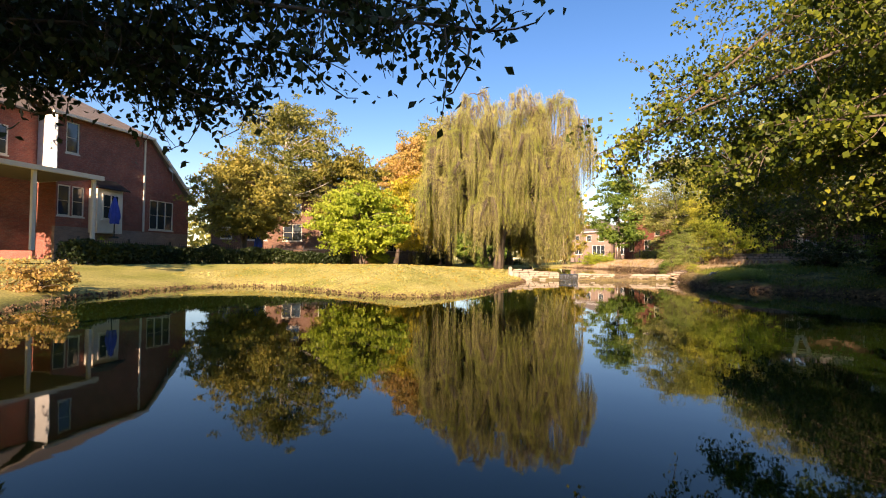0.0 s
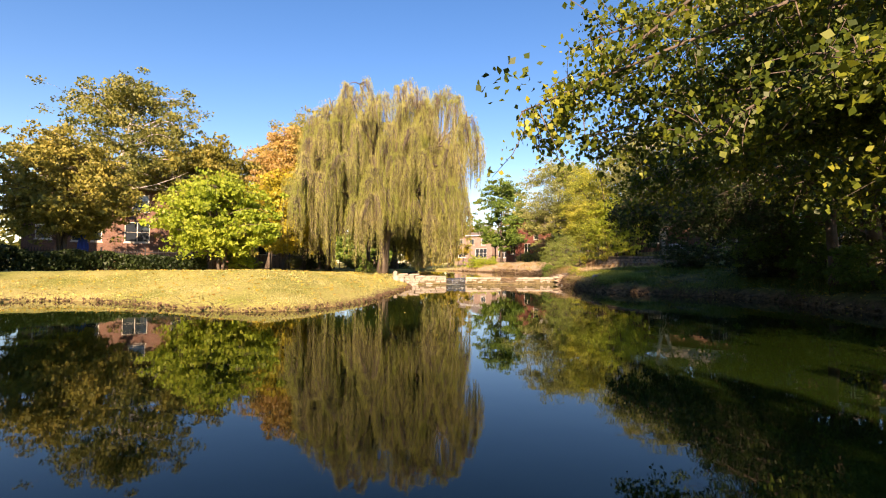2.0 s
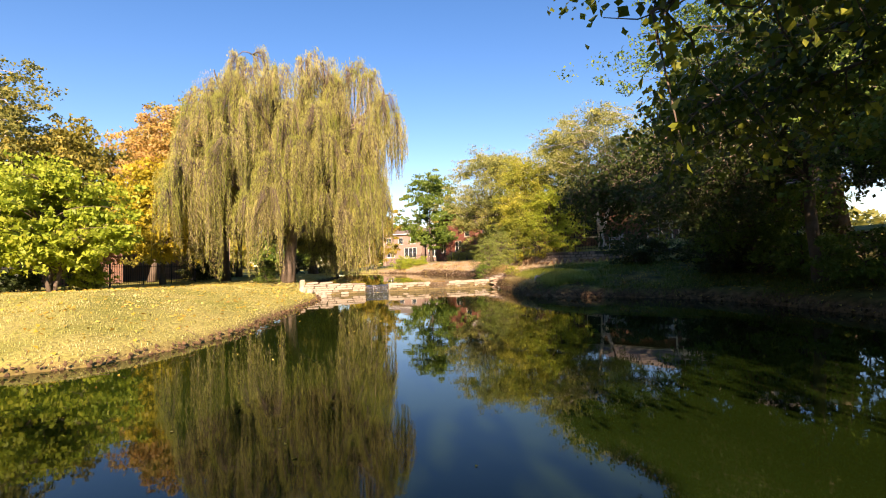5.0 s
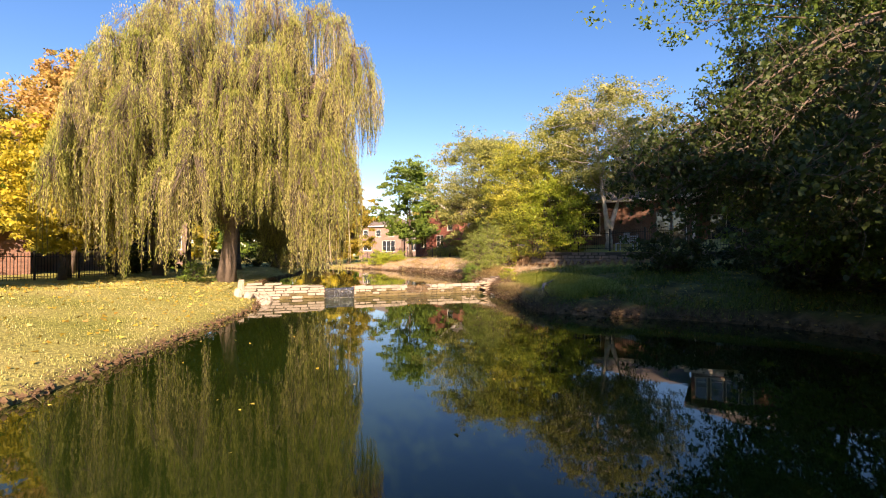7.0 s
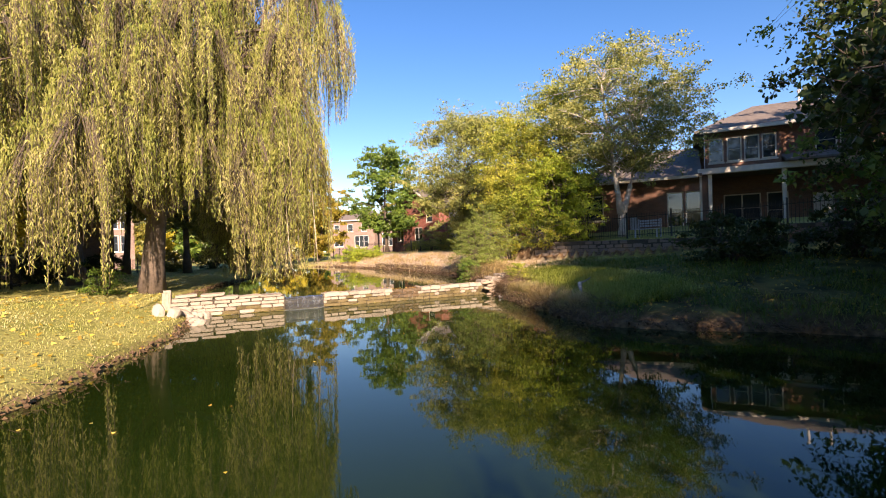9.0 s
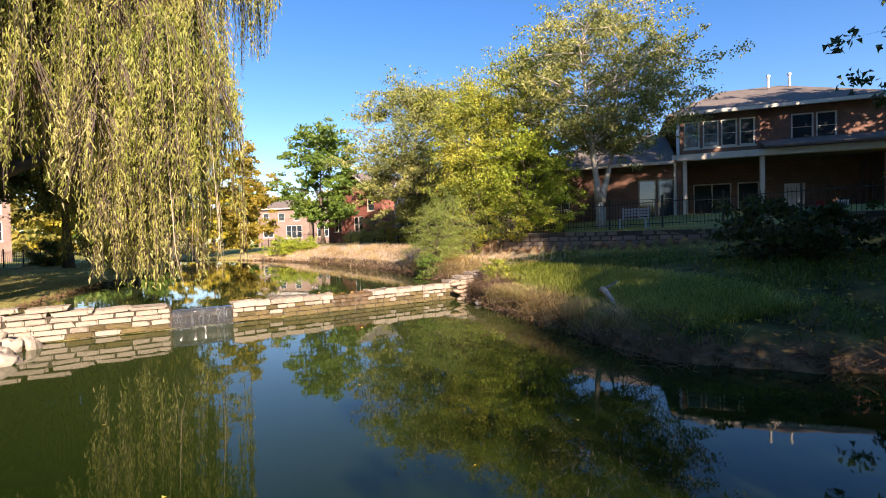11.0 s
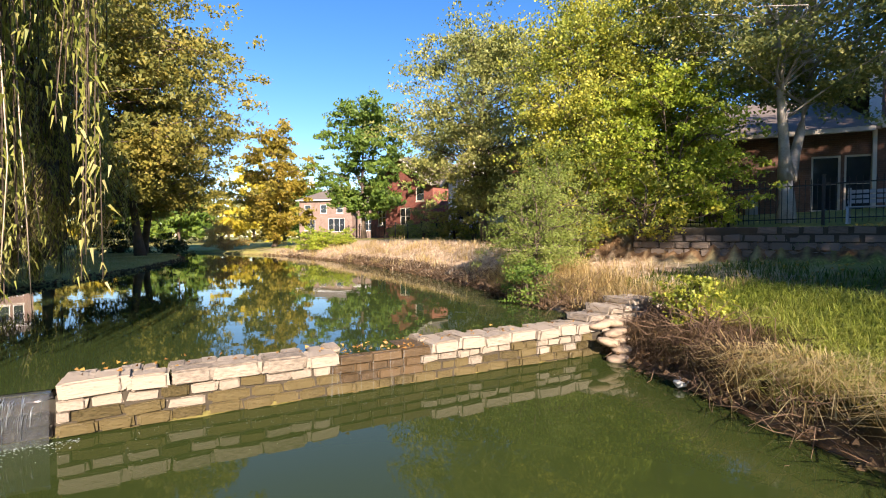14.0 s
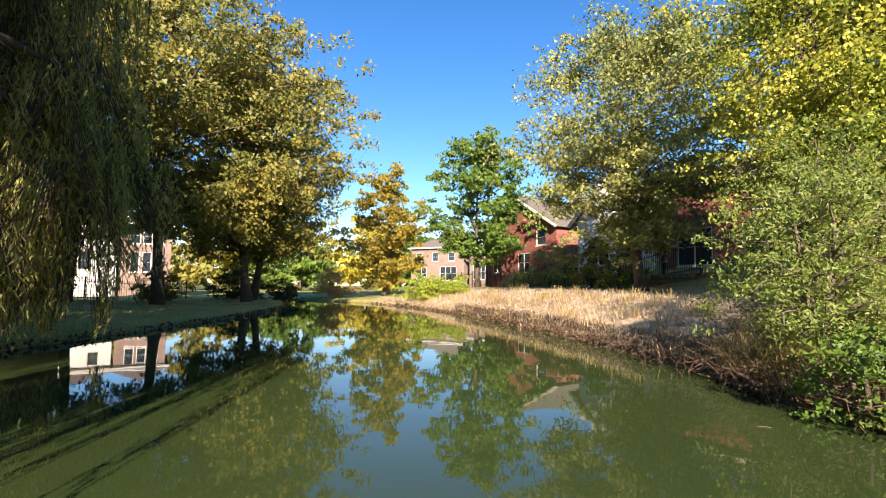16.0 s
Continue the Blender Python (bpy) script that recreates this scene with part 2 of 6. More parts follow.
def leaves_mesh(name, centres, size, rng, material, droop=0.3, slim=0.45, along=None, corners=3):
    """One pointed leaf at every centre, folded along its rib where it has four corners."""
    n = len(centres)
    C = np.asarray(centres, float)
    if along is None:
        d = rng.normal(size=(n, 3))
        d[:, 2] -= droop
    else:
        d = np.asarray(along, float)
    d /= np.linalg.norm(d, axis=1)[:, None]
    r = rng.normal(size=(n, 3))
    s = np.cross(d, r)
    s /= np.linalg.norm(s, axis=1)[:, None] + 1e-9
    u = np.cross(s, d)
    L = (size * rng.uniform(0.6, 1.35, n))[:, None]
    k = corners
    V = np.empty((n, k, 3))
    if k == 4:
        V[:, 0] = C - d * L * 0.5
        V[:, 1] = C + s * L * slim + u * L * 0.12
        V[:, 2] = C + d * L * 0.5
        V[:, 3] = C - s * L * slim + u * L * 0.12
    else:
        V[:, 0] = C + d * L * 0.6
        V[:, 1] = C - d * L * 0.4 + s * L * slim
        V[:, 2] = C - d * L * 0.4 - s * L * slim
    me = bpy.data.meshes.new(name)
    me.vertices.add(n * k)
    me.vertices.foreach_set("co", V.ravel())
    me.loops.add(n * k)
    me.loops.foreach_set("vertex_index", np.arange(n * k, dtype=np.int32))
    me.polygons.add(n)
    me.polygons.foreach_set("loop_start", np.arange(0, n * k, k, dtype=np.int32))
    me.polygons.foreach_set("loop_total", np.full(n, k, dtype=np.int32))
    me.materials.append(material)
    me.update(calc_edges=True)
    return me


def curve_points(a, b, bend, rng, n=6, sag=0.0):
    a, b = Vector(a), Vector(b)
    off = Vector(rng.normal(size=3)) * bend * (b - a).length
    return [a.lerp(b, t) + off * math.sin(math.pi * t) + Vector((0, 0, sag * math.sin(math.pi * t))) for t in np.linspace(0, 1, n)]


# ---- ground plan ----
LOWER = [(-3.6, -1.7), (-2.9, -4.2), (-2.5, -5.5), (-2.3, -7.5), (-2.0, -9.8), (-1.9, -12), (-1.6, -13.8), (-1.4, -15.8), (-1.6, -18), (-2.2, -19.7), (-3.3, -20.4),
         (-5.2, -20.4), (-8, -19.3), (-10.6, -18.6), (-12.6, -19), (-13, -21), (-12.4, -23.5), (-11.2, -26.5), (-9, -29), (-6.2, -31.5), (-3, -35), (2, -40), (9, -40), (13.4, -34),
         (14.2, -28), (14.8, -24), (15, -20), (14.9, -16), (14.4, -11.8), (13.3, -9.4), (11.2, -7.9), (9.2, -7.2), (7.7, -6.2), (7.3, -3.6), (6.85, -0.8), (6.45, 2.6)]
UPPER = [(-3.6, -1.7), (6.45, 2.6), (6.0, 4.6), (5.6, 5.8), (5.45, 7.9), (4.0, 12.4), (1.6, 19), (-0.9, 24), (-3.6, 28.6), (-7, 32.5), (-12, 36), (-20, 41), (-30, 42),
         (-30, 39), (-20, 35), (-12.2, 30), (-9.6, 25), (-8.4, 20), (-7.4, 16), (-6.9, 11.5), (-6.4, 7.7), (-5.7, 3.5), (-5.0, 0.5)]
UP = 0.45
TILT = 0.026   # the land falls from the right bank to the left lawn
WALL_LINE = ((9.8, 8.6), (23.0, -6.5))


def signed(px, py, poly):
    """Distance to a closed outline, negative inside."""
    best = np.full(px.shape, 1e9)
    inside = np.zeros(px.shape, bool)
    for (x0, y0), (x1, y1) in zip(poly, poly[1:] + poly[:1]):
        dx, dy = x1 - x0, y1 - y0
        t = np.clip(((px - x0) * dx + (py - y0) * dy) / (dx * dx + dy * dy), 0, 1)
        best = np.minimum(best, np.hypot(px - x0 - t * dx, py - y0 - t * dy))
        cross = ((y0 > py) != (y1 > py)) & (px < (x1 - x0) * (py - y0) / (y1 - y0 + 1e-12) + x0)
        inside ^= cross
    return np.where(inside, -best, best)


def profile(d, rise, run):
    out = 0.2 * np.clip(d / 0.22, 0, 1) + rise * (1 - np.exp(-np.maximum(d - 0.2, 0) / run))
    return np.where(d < 0, np.maximum(d * 0.7, -0.9), out)


def heights(px, py):
    px, py = np.asarray(px, float), np.asarray(py, float)
    dl, du = signed(px, py, LOWER), signed(px, py, UPPER)
    lawn = 0.22 * np.minimum(dl, 8) + 0.25 * np.clip(dl - 8, 0, 5)
    zl = np.where(px < 1, np.where(dl < 0, profile(dl, 0, 1), 0.2 * np.clip(dl / 0.22, 0, 1) + np.maximum(lawn - 0.05, 0)), profile(dl, 1.45, 9.0) + 0.14 * np.clip(dl / 0.25, 0, 1))
    zu = UP + profile(du, np.where(px < -4, 0.9, 1.2), np.where(px < -4, 8.0, 2.6))
    z = np.minimum(zl, zu)
    (x0, y0), (x1, y1) = WALL_LINE
    w = ((px - x0) * (y1 - y0) - (py - y0) * (x1 - x0)) / -math.hypot(x1 - x0, y1 - y0)
    up = np.clip(w / 0.25 + 0.5, 0, 1) * np.clip((px - 8.0) / 1.5, 0, 1) * np.clip((py + 9) / 4, 0, 1)
    z = z + up * np.maximum(1.75 + np.clip(w, 0, 12) * 0.07 - z, 0)
    return z + TILT * np.clip(px - 4, -34, 34) * np.clip(np.minimum(dl, du) / 5, 0, 1)


def gz(x, y):
    return float(heights(np.array([x]), np.array([y]))[0])


def axis(lo, hi, step, far):
    inner = list(np.arange(lo, hi + step / 2, step))
    out, d, a, b = [], step, lo, hi
    while b < far:
        d *= 1.35
        a, b = a - d, b + d
        out.append((a, b))
    return np.array([o[0] for o in out][::-1] + inner + [o[1] for o in out])


def build_ground(material):
    xs, ys = axis(-24, 26, 0.34, 2500), axis(-40, 40, 0.34, 2500)
    X, Y = np.meshgrid(xs, ys, indexing="ij")
    Z = heights(X, Y)
    near = (np.abs(X) < 60) & (np.abs(Y) < 70) & (Z > 0.05)
    rng = np.random.default_rng(5)
    Z = Z + near * rng.normal(0, 0.012, Z.shape)
    nx, ny = X.shape
    co = np.stack([X, Y, Z], -1).reshape(-1, 3)
    idx = np.arange(nx * ny).reshape(nx, ny)
    q = np.stack([idx[:-1, :-1], idx[1:, :-1], idx[1:, 1:], idx[:-1, 1:]], -1).reshape(-1, 4)
    me = bpy.data.meshes.new("ground")
    me.vertices.add(len(co))
    me.vertices.foreach_set("co", co.ravel())
    me.loops.add(q.size)
    me.loops.foreach_set("vertex_index", q.ravel().astype(np.int32))
    me.polygons.add(len(q))
    me.polygons.foreach_set("loop_start", np.arange(0, q.size, 4, dtype=np.int32))
    me.polygons.foreach_set("loop_total", np.full(len(q), 4, dtype=np.int32))
    me.update(calc_edges=True)
    me.shade_smooth()
    me.materials.append(material)
    du = signed(X, Y, UPPER)
    dry = np.clip((X - 0.35 * (24 - Y) + 4.5) / 2, 0, 1) * np.clip((6.5 - du) / 2.5, 0, 1) * np.clip((Y - 2.2) / 1.5, 0, 1)
    me.attributes.new("dry", "FLOAT", "POINT").data.foreach_set("value", dry.ravel().astype(np.float32))
    dl = signed(X, Y, LOWER)
    rough = np.clip((X - 5.5) / 0.8, 0, 1) * np.clip((11 - np.minimum(dl, 60)) / 4, 0, 1) * np.clip((4.5 - Y) / 2, 0, 1)
    me.attributes.new("rough", "FLOAT", "POINT").data.foreach_set("value", rough.ravel().astype(np.float32))
    return tagged(new("ground", me), "mown grass and dry bank earth round the pond", "ground", kind="structure")


def ground_mat():
    """Grass, going over to bare earth on the steep eroded bank and under water."""
    m = bpy.data.materials.new("grass_and_earth")
    m.use_nodes = True
    nt = m.node_tree
    b = nt.nodes["Principled BSDF"]
    b.inputs["Roughness"].default_value = 0.95
    b.inputs["Specular IOR Level"].default_value = 0.15
    tc = nt.nodes.new("ShaderNodeTexCoord")

    def noise_ramp(scale, detail, c0, c1, p0=0.35, p1=0.7):
        n, r = nt.nodes.new("ShaderNodeTexNoise"), nt.nodes.new("ShaderNodeValToRGB")
        n.inputs["Scale"].default_value, n.inputs["Detail"].default_value = scale, detail
        nt.links.new(tc.outputs["Object"], n.inputs["Vector"])
        r.color_ramp.elements[0].position, r.color_ramp.elements[1].position = p0, p1
        r.color_ramp.elements[0].color, r.color_ramp.elements[1].color = (*(Vector(c0) * 0.85), 1), (*(Vector(c1) * 0.85), 1)
        nt.links.new(n.outputs["Fac"], r.inputs[0])
        return n, r

    n1, grass = noise_ramp(0.35, 4, (0.31, 0.33, 0.08), (0.6, 0.53, 0.2))
    n2, fine = noise_ramp(16, 5, (0.6, 0.6, 0.6), (1.25, 1.25, 1.15))
    mul = nt.nodes.new("ShaderNodeMix")
    mul.data_type, mul.blend_type = "RGBA", "MULTIPLY"
    mul.inputs[0].default_value = 1
    nt.links.new(grass.outputs[0], mul.inputs[6])
    nt.links.new(fine.outputs[0], mul.inputs[7])
    n3, earth = noise_ramp(5, 5, (0.07, 0.04, 0.02), (0.27, 0.17, 0.09))
    geo, sep = nt.nodes.new("ShaderNodeNewGeometry"), nt.nodes.new("ShaderNodeSeparateXYZ")
    nt.links.new(geo.outputs["Normal"], sep.inputs[0])
    steep = nt.nodes.new("ShaderNodeMapRange")
    steep.inputs[1].default_value, steep.inputs[2].default_value = 0.93, 0.8
    nt.links.new(sep.outputs[2], steep.inputs[0])
    mix = nt.nodes.new("ShaderNodeMix")
    mix.data_type = "RGBA"
    nt.links.new(steep.outputs[0], mix.inputs[0])
    att, straw = nt.nodes.new("ShaderNodeAttribute"), nt.nodes.new("ShaderNodeMix")
    att.attribute_name, straw.data_type = "dry", "RGBA"
    n4, dead = noise_ramp(3.5, 5, (0.42, 0.29, 0.18), (0.8, 0.64, 0.45))
    nt.links.new(att.outputs["Fac"], straw.inputs[0])
    nt.links.new(mul.outputs[2], straw.inputs[6])
    nt.links.new(dead.outputs[0], straw.inputs[7])
    unmown, weeds = nt.nodes.new("ShaderNodeAttribute"), nt.nodes.new("ShaderNodeMix")
    unmown.attribute_name, weeds.data_type = "rough", "RGBA"
    n5, turf = noise_ramp(1.6, 6, (0.05, 0.05, 0.018), (0.2, 0.19, 0.06))
    nt.links.new(unmown.outputs["Fac"], weeds.inputs[0])
    nt.links.new(straw.outputs[2], weeds.inputs[6])
    nt.links.new(turf.outputs[0], weeds.inputs[7])
    nt.links.new(weeds.outputs[2], mix.inputs[6])
    nt.links.new(earth.outputs[0], mix.inputs[7])
    nt.links.new(mix.outputs[2], b.inputs["Base Color"])
    bp = nt.nodes.new("ShaderNodeBump")
    bp.inputs["Strength"].default_value, bp.inputs["Distance"].default_value = 0.6, 0.04
    nt.links.new(n2.outputs["Fac"], bp.inputs["Height"])
    nt.links.new(bp.outputs[0], b.inputs["Normal"])
    return m


build_ground(ground_mat())


def water_sheet(name, outline, z, material, label):
    bm = bmesh.new()
    f = bm.faces.new([bm.verts.new((x, y, z)) for x, y in outline])
    bmesh.ops.triangulate(bm, faces=[f])
    ob = part(name, bm, material)
    return tagged(ob, label, "water", kind="structure")


def grown(poly, d):
    cx, cy = sum(p[0] for p in poly) / len(poly), sum(p[1] for p in poly) / len(poly)
    n = len(poly)
    out = []
    area = sum(poly[i][0] * poly[(i + 1) % n][1] - poly[(i + 1) % n][0] * poly[i][1] for i in range(n))
    s = -1 if area > 0 else 1
    for i in range(n):
        (ax, ay), (bx, by) = poly[i - 1], poly[(i + 1) % n]
        tx, ty = bx - ax, by - ay
        ln = math.hypot(tx, ty)
        out.append((poly[i][0] - s * -ty / ln * d * -1, poly[i][1] - s * tx / ln * d * -1))
    return out


water_sheet("water_lower", LOWER, 0.0, M_WATER, "still dark green pond water mirroring trees")
water_sheet("water_upper", UPPER, UP, M_SUNLIT_SILT, "calm silty green water held behind the dam, coloured as sunlit")

# ---- trees ----


def tree(name, x, y, height, radius, crown_low, leaf, bark, label, category="tree", seed=0, count=7000, size=0.2, trunk_r=0.16, lean=(0, 0), stems=1, clump=0.75,
         shift=(0, 0), group="", gaps=0.0, slim=0.45, squash=1.0, z=None, droop=0.4, boughs=None, fork=0.0):
    """A tapered trunk with limbs that reach out into sprays of leaves, thick outside and open between."""
    rng = np.random.default_rng(seed + 11)
    base = Vector((x, y, gz(x, y) - 0.05 if z is None else z))
    root = thing(name, Matrix.Translation(base), label, category, group)
    h, low = height, crown_low
    cz, rz = low + 0.42 * (h - low), (h - low) / 2
    cx, cy = shift[0] + lean[0], shift[1] + lean[1]
    nb = boughs or int(np.clip(count / 300, 20, 90))
    trunks, stem_pts = [], []
    for s in range(stems):
        w = 2 * math.pi * s / stems + seed
        spread = 0 if stems == 1 else radius * 0.3
        top = Vector((cx + math.cos(w) * spread, cy + math.sin(w) * spread, low + 0.72 * (h - low)))
        b0 = Vector((math.cos(w) * trunk_r * 0.6, math.sin(w) * trunk_r * 0.6, -0.1)) if stems > 1 else Vector((0, 0, -0.1))
        if fork:
            b0 = Vector((math.cos(w) * trunk_r * 0.3, math.sin(w) * trunk_r * 0.3, fork - 0.15))
            if s == 0:
                trunks.append(([Vector((0, 0, -0.1)), Vector((0.03, 0, fork * 0.4)), Vector((-0.02, 0.02, fork * 0.8)), Vector((0, 0, fork + 0.1))], [trunk_r * 1.5, trunk_r * 1.1, trunk_r, trunk_r * 0.95], 11))
        pts = curve_points(b0, top, 0.04, rng, 9)
        r0 = trunk_r if stems == 1 else trunk_r * 0.75
        rad = [r0 * (1.5 if i == 0 else 1.0) * (1 - 0.85 * (i / 8)) + 0.012 for i in range(9)]
        trunks.append((pts, rad, 9))
        stem_pts.append((pts, rad))
    limbs, subs = [], []
    m = max(4, int(count / nb / 34))
    for k in range(nb):
        zz = 1 - 2 * (k + 0.5) / nb
        zz = np.clip(zz + rng.normal(0, 0.12), -0.95, 1)
        az = k * 2.39996 + rng.normal(0, 0.35)
        hr = math.sqrt(max(0, 1 - zz * zz))
        reach = rng.uniform(0.72, 1.12)
        end = Vector((cx + math.cos(az) * hr * radius * reach, cy + math.sin(az) * hr * radius * reach * squash, 0))
        end.z = cz + (zz * (h - cz) if zz > 0 else zz * (cz - low)) * min(reach, 1.02)
        pts, rad = stem_pts[int(rng.integers(stems))]
        i0 = min(range(2, 9), key=lambda i: (pts[i] - end).length + 1.2 * max(0, pts[i].z - end.z + 0.25 * radius * hr))
        ln = (end - pts[i0]).length
        limb = curve_points(pts[i0], end, 0.1, rng, 7, sag=0.12 * ln)
        r1 = min(rad[i0] * 0.6, 0.007 * ln + 0.008)
        limbs.append((limb, [r1 * (1 - 0.85 * i / 6) + 0.004 for i in range(7)], 5))
        side = clump * 0.62 + 0.1 * ln
        for j in range(m):
            t = 0.38 + 0.66 * rng.random() ** 0.7
            f = min(t, 0.999) * 6
            p = limb[int(f)].lerp(limb[int(f) + 1], f - int(f))
            off = Vector(rng.normal(size=3)) * side * (0.45 + 0.55 * t)
            off.z *= 0.65
            c = p + off
            if gaps and noise.noise((c + Vector((seed * 3.1, 0, 0))) * 0.6) < gaps - 0.55:
                continue
            subs.append(c)
            if rng.random() < 0.3:
                limbs.append((curve_points(p, c, 0.1, rng, 3), [min(r1, 0.012), 0.007, 0.003], 3))
    add_mesh("trunk", tubes_mesh("trunk", trunks, bark), root)
    tagged(add_mesh("branchwork", tubes_mesh("branchwork", limbs, bark), root), kind="stuff")
    S = np.array([tuple(c) for c in subs])
    per = max(1, count // len(S))
    offs = np.clip(rng.normal(size=(len(S), per, 3)), -1.9, 1.9) * np.array([1, 1, 0.55]) * clump * 0.36 * rng.uniform(0.6, 1.25, (len(S), 1, 1))
    P = (S[:, None, :] + offs).reshape(-1, 3)
    P[:, 2] = np.maximum(P[:, 2], min(0.12, low))
    add_mesh("crown", leaves_mesh("crown", P, size, rng, leaf, droop=droop, slim=slim, corners=4 if size < 0.11 and height > 5.2 else 3), root)
    return root


def willow(x, y, label):
    """Arching limbs that end in many small cascades of hanging strands, with dark gaps between them."""
    rng = np.random.default_rng(77)
    root = thing("willow_tree", Matrix.Translation((x, y, gz(x, y) - 0.05)), label, "tree")
    tubes, S, D, stems, bare = [], [], [], [], []
    trunk = curve_points((0, 0, -0.1), (0.7, -0.3, 4.6), 0.06, rng, 8)
    tubes.append((trunk, [0.52, 0.38, 0.33, 0.31, 0.29, 0.27, 0.25, 0.2], 11))
    # place, top, spread, and how far down the strands of each lobe come
    lobes = [(-1.8, -0.2, 14.6, 2.0, 5.0), (-3.8, -0.6, 12.9, 1.8, 3.2), (1.5, -0.2, 14.2, 1.7, 5.4), (4.4, -0.5, 13.7, 1.6, 6.0), (0.2, -2.6, 12.2, 1.8, 1.6), (-5.0, 0.8, 10.6, 1.8, 1.4),
             (-2.8, -3.2, 10.8, 1.8, 0.9), (-5.0, -1.8, 8.8, 1.5, 0.7), (4.9, -1.1, 9.6, 1.35, 0.45), (6.2, -0.6, 11.6, 1.1, 4.4), (1.8, 2.8, 12.8, 2.1, 3.0), (-2.0, 2.8, 12.0, 2.0, 2.0),
             (-0.9, -4.2, 8.6, 1.6, 0.4), (-3.6, -4.2, 7.4, 1.4, 0.5), (4.3, -1.5, 7.0, 1.0, 0.3), (2.8, -1.2, 13.2, 1.4, 5.6), (3.6, 1.8, 11.0, 1.7, 2.4), (-5.6, -0.2, 7.6, 1.3, 1.0),
             (1.2, -2.9, 9.8, 1.3, 0.8), (0.7, -4.0, 7.4, 1.1, 0.4), (2.9, -2.6, 10.4, 1.3, 3.4), (-1.6, -1.8, 12.6, 1.6, 3.0), (2.2, -2.2, 7.4, 0.9, 1.6),
             (1.6, 5.4, 11.5, 1.5, 1.6), (-0.4, 6.4, 9.6, 1.2, 0.3), (0.8, 6.0, 8.0, 1.0, 0.2), (1.8, 5.9, 5.0, 0.9, 0.1), (0.6, 6.6, 4.6, 0.9, 0.1), (5.0, -1.2, 6.4, 0.8, 0.3), (4.4, -1.0, 5.2, 0.7, 0.3), (5.6, -0.9, 7.4, 0.7, 0.4), (4.7, -1.6, 8.0, 0.8, 0.3)]
    for lx, ly, top, r, low in lobes:
        limb = curve_points(trunk[int(rng.integers(3, 8))], (lx, ly, top - 0.7), 0.06, rng, 8, sag=0.9)
        tubes.append((limb, [0.18 * (1 - 0.85 * i / 7) + 0.014 for i in range(8)], 7))
        for c in range(8):
            a, f = c * 2.4 + rng.normal(0, 0.4), math.sqrt((c + 0.4) / 8)
            tip = Vector((lx + math.cos(a) * r * f, ly + math.sin(a) * r * f, top - 2.6 * f * f - rng.uniform(0, 0.7)))
            tubes.append((curve_points(limb[int(rng.integers(3, 8))], tip, 0.06, rng, 6, sag=0.5), [0.045, 0.036, 0.028, 0.02, 0.014, 0.008], 5))
            dome = rng.uniform(0.4, 0.85)
            reach = (tip.z - low) * rng.uniform(0.45, 1.0) if c % 2 else rng.uniform(1.6, 3.4)
            for k in range(int(rng.integers(7, 12))):
                w, q = rng.uniform(0, 2 * math.pi), math.sqrt(rng.random())
                out = Vector((math.cos(w), math.sin(w), 0))
                head = tip + out * dome * q * 0.4
                bundle = reach * rng.uniform(0.55, 1.1)
                for _s in range(int(rng.integers(4, 8))):
                    s0 = head + Vector(rng.normal(0, 0.06, 3))
                    length = max(0.9, min(bundle * rng.uniform(0.7, 1.1), s0.z - low * rng.uniform(0.7, 1.3)))
                    n = int(length * 8)
                    sway = Vector((rng.normal(0, 0.05), rng.normal(0, 0.05), 0))
                    line = []
                    for i in range(n):
                        t = i / n
                        p = s0 + out * dome * (0.25 + 0.75 * q) * (1 - (1 - min(1, t * 2.2)) ** 2) + sway * math.sin(t * 5 + w)
                        p.z += 0.3 * math.sin(min(1, t * 5) * math.pi) - length * t
                        line.append(p)
                        for _k in range(2 if t > 0.08 else 1):
                            S.append(p + Vector(rng.normal(0, 0.035, 3)))
                            D.append((rng.normal(0, 0.4), rng.normal(0, 0.4), -1))
                    stems.append(line[::14] + [line[-1]])
    for _ in range(150):
        bx, by = rng.normal(5.0, 0.55), rng.normal(-0.8, 0.5)
        z0 = rng.uniform(7.0, 12.2) if rng.random() < 0.5 else rng.uniform(3.0, 7.0)
        ln = rng.uniform(2.0, 4.2)
        bare.append(([Vector((bx - 0.4, by, z0)), Vector((bx, by, z0 + 0.1)), Vector((bx + 0.1, by, z0 - ln * 0.5)), Vector((bx + rng.normal(0.1, 0.12), by, max(0.5, z0 - ln)))], [0.008, 0.007, 0.006, 0.004], 4))
    for line in stems:
        tubes.append((line, [0.006] * len(line), 3))
    add_mesh("trunk", tubes_mesh("trunk", tubes, M_BARK), root)
    tagged(add_mesh("bare_twig", tubes_mesh("bare_twig", bare, M_PALETWIG), root, "thin leafless straw-pale hanging twigs"), kind="stuff")
    add_mesh("crown", leaves_mesh("crown", S, 0.13, rng, L_WILLOW, slim=0.1, along=D), root, "long trailing yellow-green strands")
    return root


